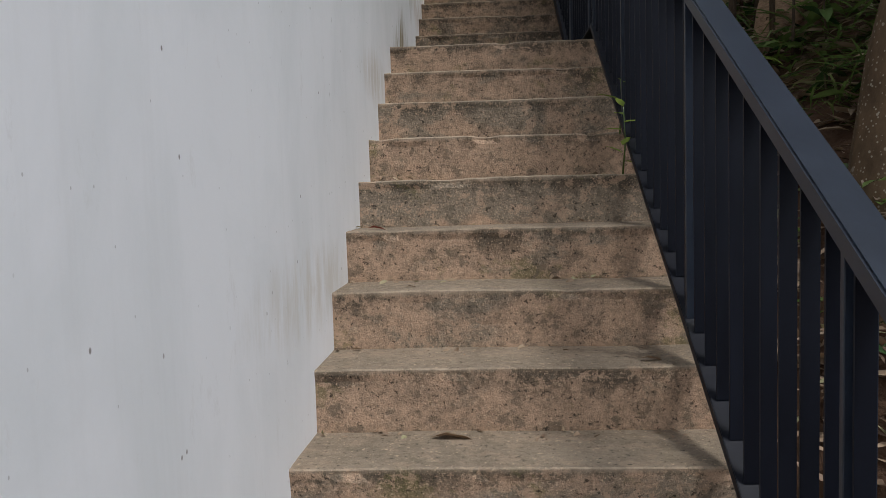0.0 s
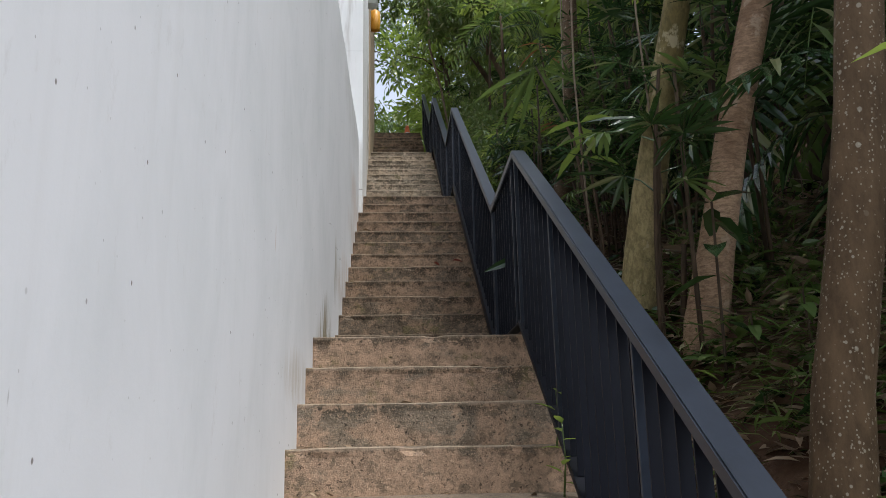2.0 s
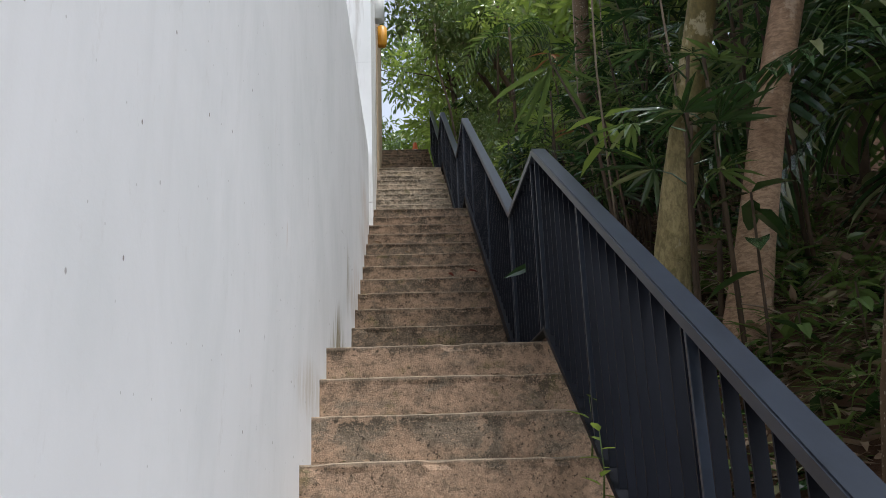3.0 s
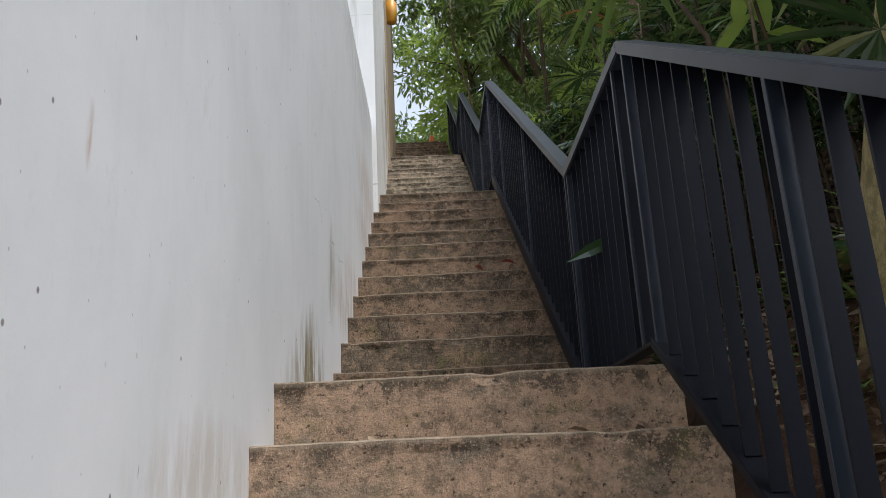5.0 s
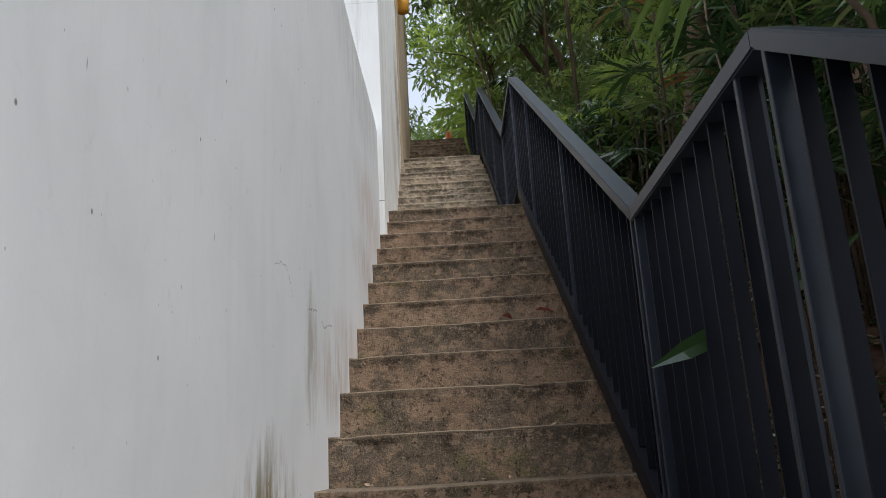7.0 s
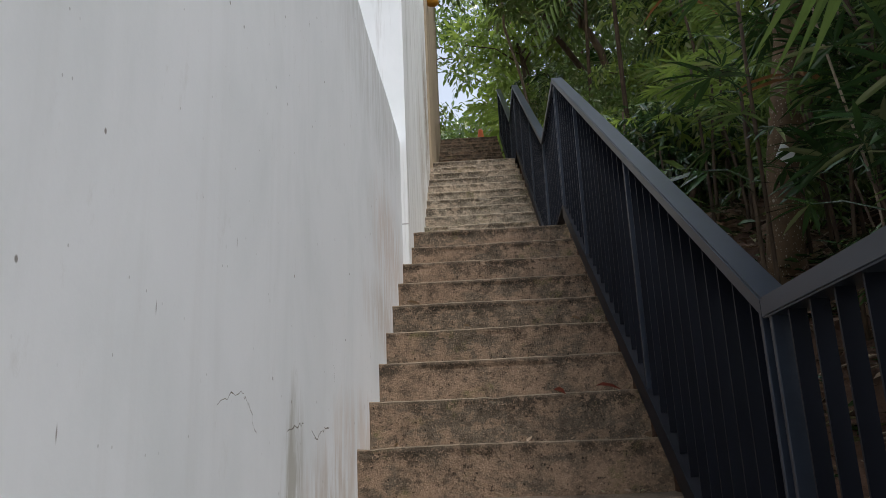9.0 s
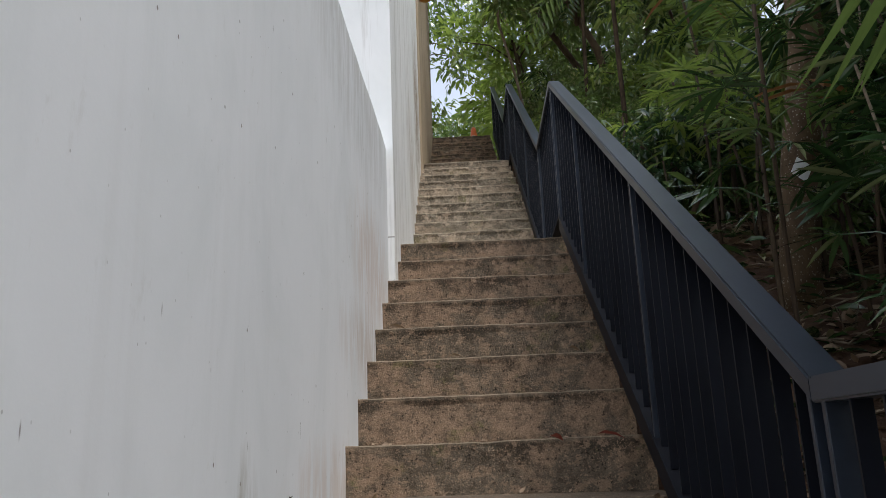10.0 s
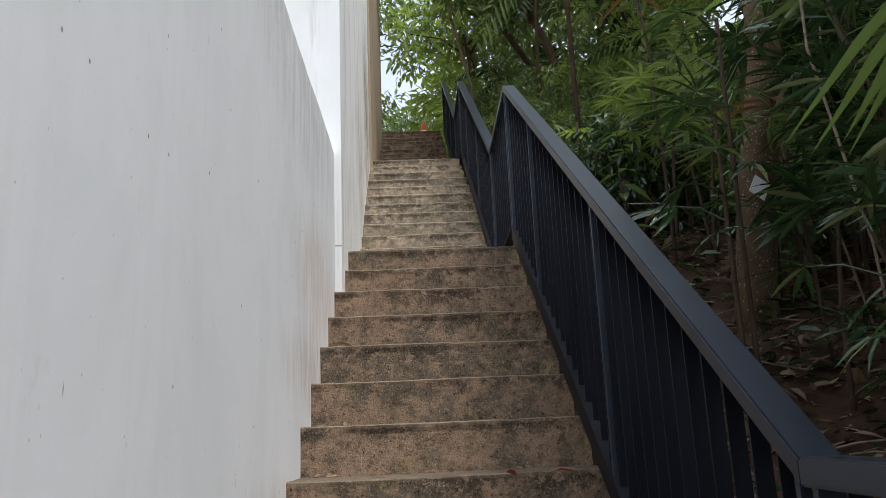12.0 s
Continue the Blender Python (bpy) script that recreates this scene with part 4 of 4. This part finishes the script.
def fallen_leaf(x, y, z, length, turn, label, material, tilt=0.25):
    ob = new("fallen_leaf", mesh_from("fallen_leaf", *leaves(np.zeros((1, 3)), np.array([[1, 0, tilt]]), np.array([[0, 0.3, 1.0]]), length, length * 0.42, 0.5), material))
    ob.matrix_world = pose(x, y, z + 0.006, 0, 0, turn)
    tagged(ob, label, "leaf", "fallen leaves on the steps")


RED_LEAF = leaf_mat("red_leaf", (0.16, 0.03, 0.02), (0.28, 0.06, 0.04), (0.3, 0.08, 0.04), 0.6, 0.15)
for x, y, k, ln, a, red in ((0.30, -2.02, -8, 0.13, 10, 0), (0.04, -1.30, -5, 0.07, 5, 1), (0.66, 1.66 + 0.52, 5, 0.07, 60, 1), (0.80, 2.12, 5, 0.08, 5, 1), (0.05, 3.08, 8, 0.07, 20, 0),
                            (0.33, 2.80, 7, 0.04, 30, 0), (0.40, -0.42, -2, 0.07, 0, 0), (0.72, -0.20, -1, 0.06, 15, 0), (0.8, 2.72, 7, 0.05, 40, 0), (0.9, 1.85, 4, 0.06, 70, 0),
                            (0.85, -1.05, -4, 0.06, 70, 0), (0.86, -1.9, -7, 0.07, 20, 0), (0.55, 0.6, 0, 0.08, 50, 0), (0.9, 1.0, 0, 0.09, 10, 0), (0.2, -1.6, -6, 0.04, 10, 0)):
    fallen_leaf(x, y, k * RISE, ln, a, "curled red fallen leaf on a step" if red else "dry brown fallen leaf on a step", RED_LEAF if red else LEAF_DEAD)

# ---- fixtures ----
ORANGE = plain("orange_plastic", (0.72, 0.13, 0.03), (0.85, 0.19, 0.05), 6, 0.5)
WHITE_PLASTIC = plain("white_plastic", (0.72, 0.72, 0.70), (0.82, 0.82, 0.80), 6, 0.5)
AMBER = plain("amber_plastic", (0.55, 0.25, 0.02), (0.68, 0.33, 0.04), 8, 0.4)


def lathe(profile, sides=24):
    vs = [(r * math.cos(2 * math.pi * k / sides), r * math.sin(2 * math.pi * k / sides), z) for r, z in profile for k in range(sides)]
    fs = [(i * sides + k, i * sides + (k + 1) % sides, (i + 1) * sides + (k + 1) % sides, (i + 1) * sides + k) for i in range(len(profile) - 1) for k in range(sides)]
    return vs, fs + [tuple(range(sides))[::-1], tuple((len(profile) - 1) * sides + k for k in range(sides))]


cone = new("traffic_cone")
cone.location = (0.53, 13.55, 36 * RISE)
tagged(cone, "orange traffic cone with a white band at the stair head", "traffic cone")
part("base", finish(box_data((-0.17, -0.17, 0), (0.17, 0.17, 0.03), 0.008), "base", ORANGE), cone)
part("body", mesh_from("body", *lathe([(0.125, 0.03), (0.10, 0.20), (0.045, 0.54), (0.03, 0.57), (0.022, 0.57)]), ORANGE, True), cone)
part("band", mesh_from("band", *lathe([(0.103, 0.20), (0.107, 0.205), (0.078, 0.38), (0.074, 0.382)]), WHITE_PLASTIC, True), cone, "white reflective band")

lamp = new("wall_lamp")
lamp.location = (-0.05, 7.3, 6.2)
tagged(lamp, "white cylindrical lamp on the building wall", "wall lamp")
part("housing", mesh_from("housing", *lathe([(0.07, 0.012), (0.085, 0.0), (0.10, 0.0), (0.10, 0.45), (0.09, 0.46)]), WHITE_PLASTIC, True), lamp)
part("bracket", finish(box_data((-0.12, -0.05, 0.15), (-0.07, 0.05, 0.30), 0.004), "bracket", WHITE_PLASTIC), lamp)
beacon = new("warning_light")
beacon.location = (-0.05, 8.75, 6.58)
tagged(beacon, "amber warning light on a white wall bracket", "warning light")
part("lens", mesh_from("lens", *lathe([(0.05, 0.0), (0.085, 0.02), (0.095, 0.2), (0.09, 0.36), (0.05, 0.4)]), AMBER, True), beacon)
part("bracket", finish(box_data((-0.14, -0.04, 0.02), (-0.07, 0.04, 0.16), 0.004), "bracket", WHITE_PLASTIC), beacon)

tag = new("tree_tag", finish(box_data((-0.040, -0.002, -0.046), (0.040, 0.002, 0.046), 0.001), "tree_tag", WHITE_PLASTIC))
tag.matrix_world = pose(1.885, 2.895, 1.965, -8, 33, 12)
tagged(tag, "small white plate nailed to a tree trunk", "tag")


# ---- hairline cracks in the lower wall ----
def crack(points, width, seed):
    r = random.Random(seed)
    pts = []
    for (ya, za), (yb, zb) in zip(points, points[1:]):
        for k in range(7):
            f = k / 7
            pts.append((ya + (yb - ya) * f + r.uniform(-0.006, 0.006), za + (zb - za) * f + r.uniform(-0.006, 0.006)))
    vs, fs = [], []
    for y, z in pts:
        w = width * r.uniform(0.2, 1)
        x = -0.004 - 0.021 * (y + 9) / 12.74 + 0.0085
        vs += [(x, y, z - w), (x, y, z + w)]
    for k in range(len(pts) - 1):
        fs.append((2 * k, 2 * k + 2, 2 * k + 3, 2 * k + 1))
    return mesh_from("crack", vs, fs, BARK_DARK)


for points, w in ((((1.08, 0.725), (1.15, 0.735), (1.25, 0.745)), 0.0022), (((1.32, 0.735), (1.37, 0.71), (1.45, 0.735), (1.55, 0.75)), 0.0022), (((0.62, 0.755), (0.75, 0.785), (0.80, 0.76), (0.86, 0.705)), 0.0012), (((1.612, 0.93), (1.617, 0.875)), 0.0016)):
    part("crack", crack(points, w, int(w * 1e5)), bpy.data.objects["wall_lower"])


def twigs(r, base):
    out = []
    for p in base:
        a, ln = r.uniform(0, 6.28), r.uniform(0.08, 0.35)
        d = np.array((math.cos(a) * ln, math.sin(a) * ln, r.uniform(-0.02, 0.06)))
        out.append(tube([tuple(p + (0, 0, 0.01)), tuple(p + d * 0.5 + (0, 0, 0.02)), tuple(p + d + (0, 0, 0.01))], [0.004, 0.004, 0.002], 4))
    return join(*out)


scatter("twig_litter", "dry twigs lying over the dark soil", "twigs", 700, 8, (1.25, 3.4, -4, 5), twigs, TWIG)


def crumbs(r, flight, share):
    """Leaf bits, grit and twigs swept into the corner where tread and riser meet."""
    y0, z0, count, xa, xb = flight
    k = r.integers(0, count - 1, share)
    x = r.beta(0.6, 0.6, share) * 0.95
    y = y0 + GOING * (k + 1) - np.abs(r.normal(size=share)) * 0.035 - 0.008
    base = np.stack([x, y, z0 + RISE * (k + 1) + 0.004], 1)
    ang = r.uniform(0, 6.28, share)
    along = np.stack([np.cos(ang), np.sin(ang), r.uniform(0.0, 0.5, share)], 1)
    up = r.normal(size=(share, 3)) * 0.5 + np.array((0, 0, 1))
    ln = r.uniform(0.008, 0.035, share)
    return leaves(base, along, up, ln, ln * r.uniform(0.3, 0.7, share), r.uniform(-0.3, 0.6, share))


for flight, share in zip(FLIGHTS[:2], (420, 260)):
    litter = new("step_litter", mesh_from("step_litter", *crumbs(np.random.default_rng(share), flight, share), LEAF_DEAD))
    tagged(litter, "crumbled brown leaf bits in the step corners", "leaf litter", kind="stuff")
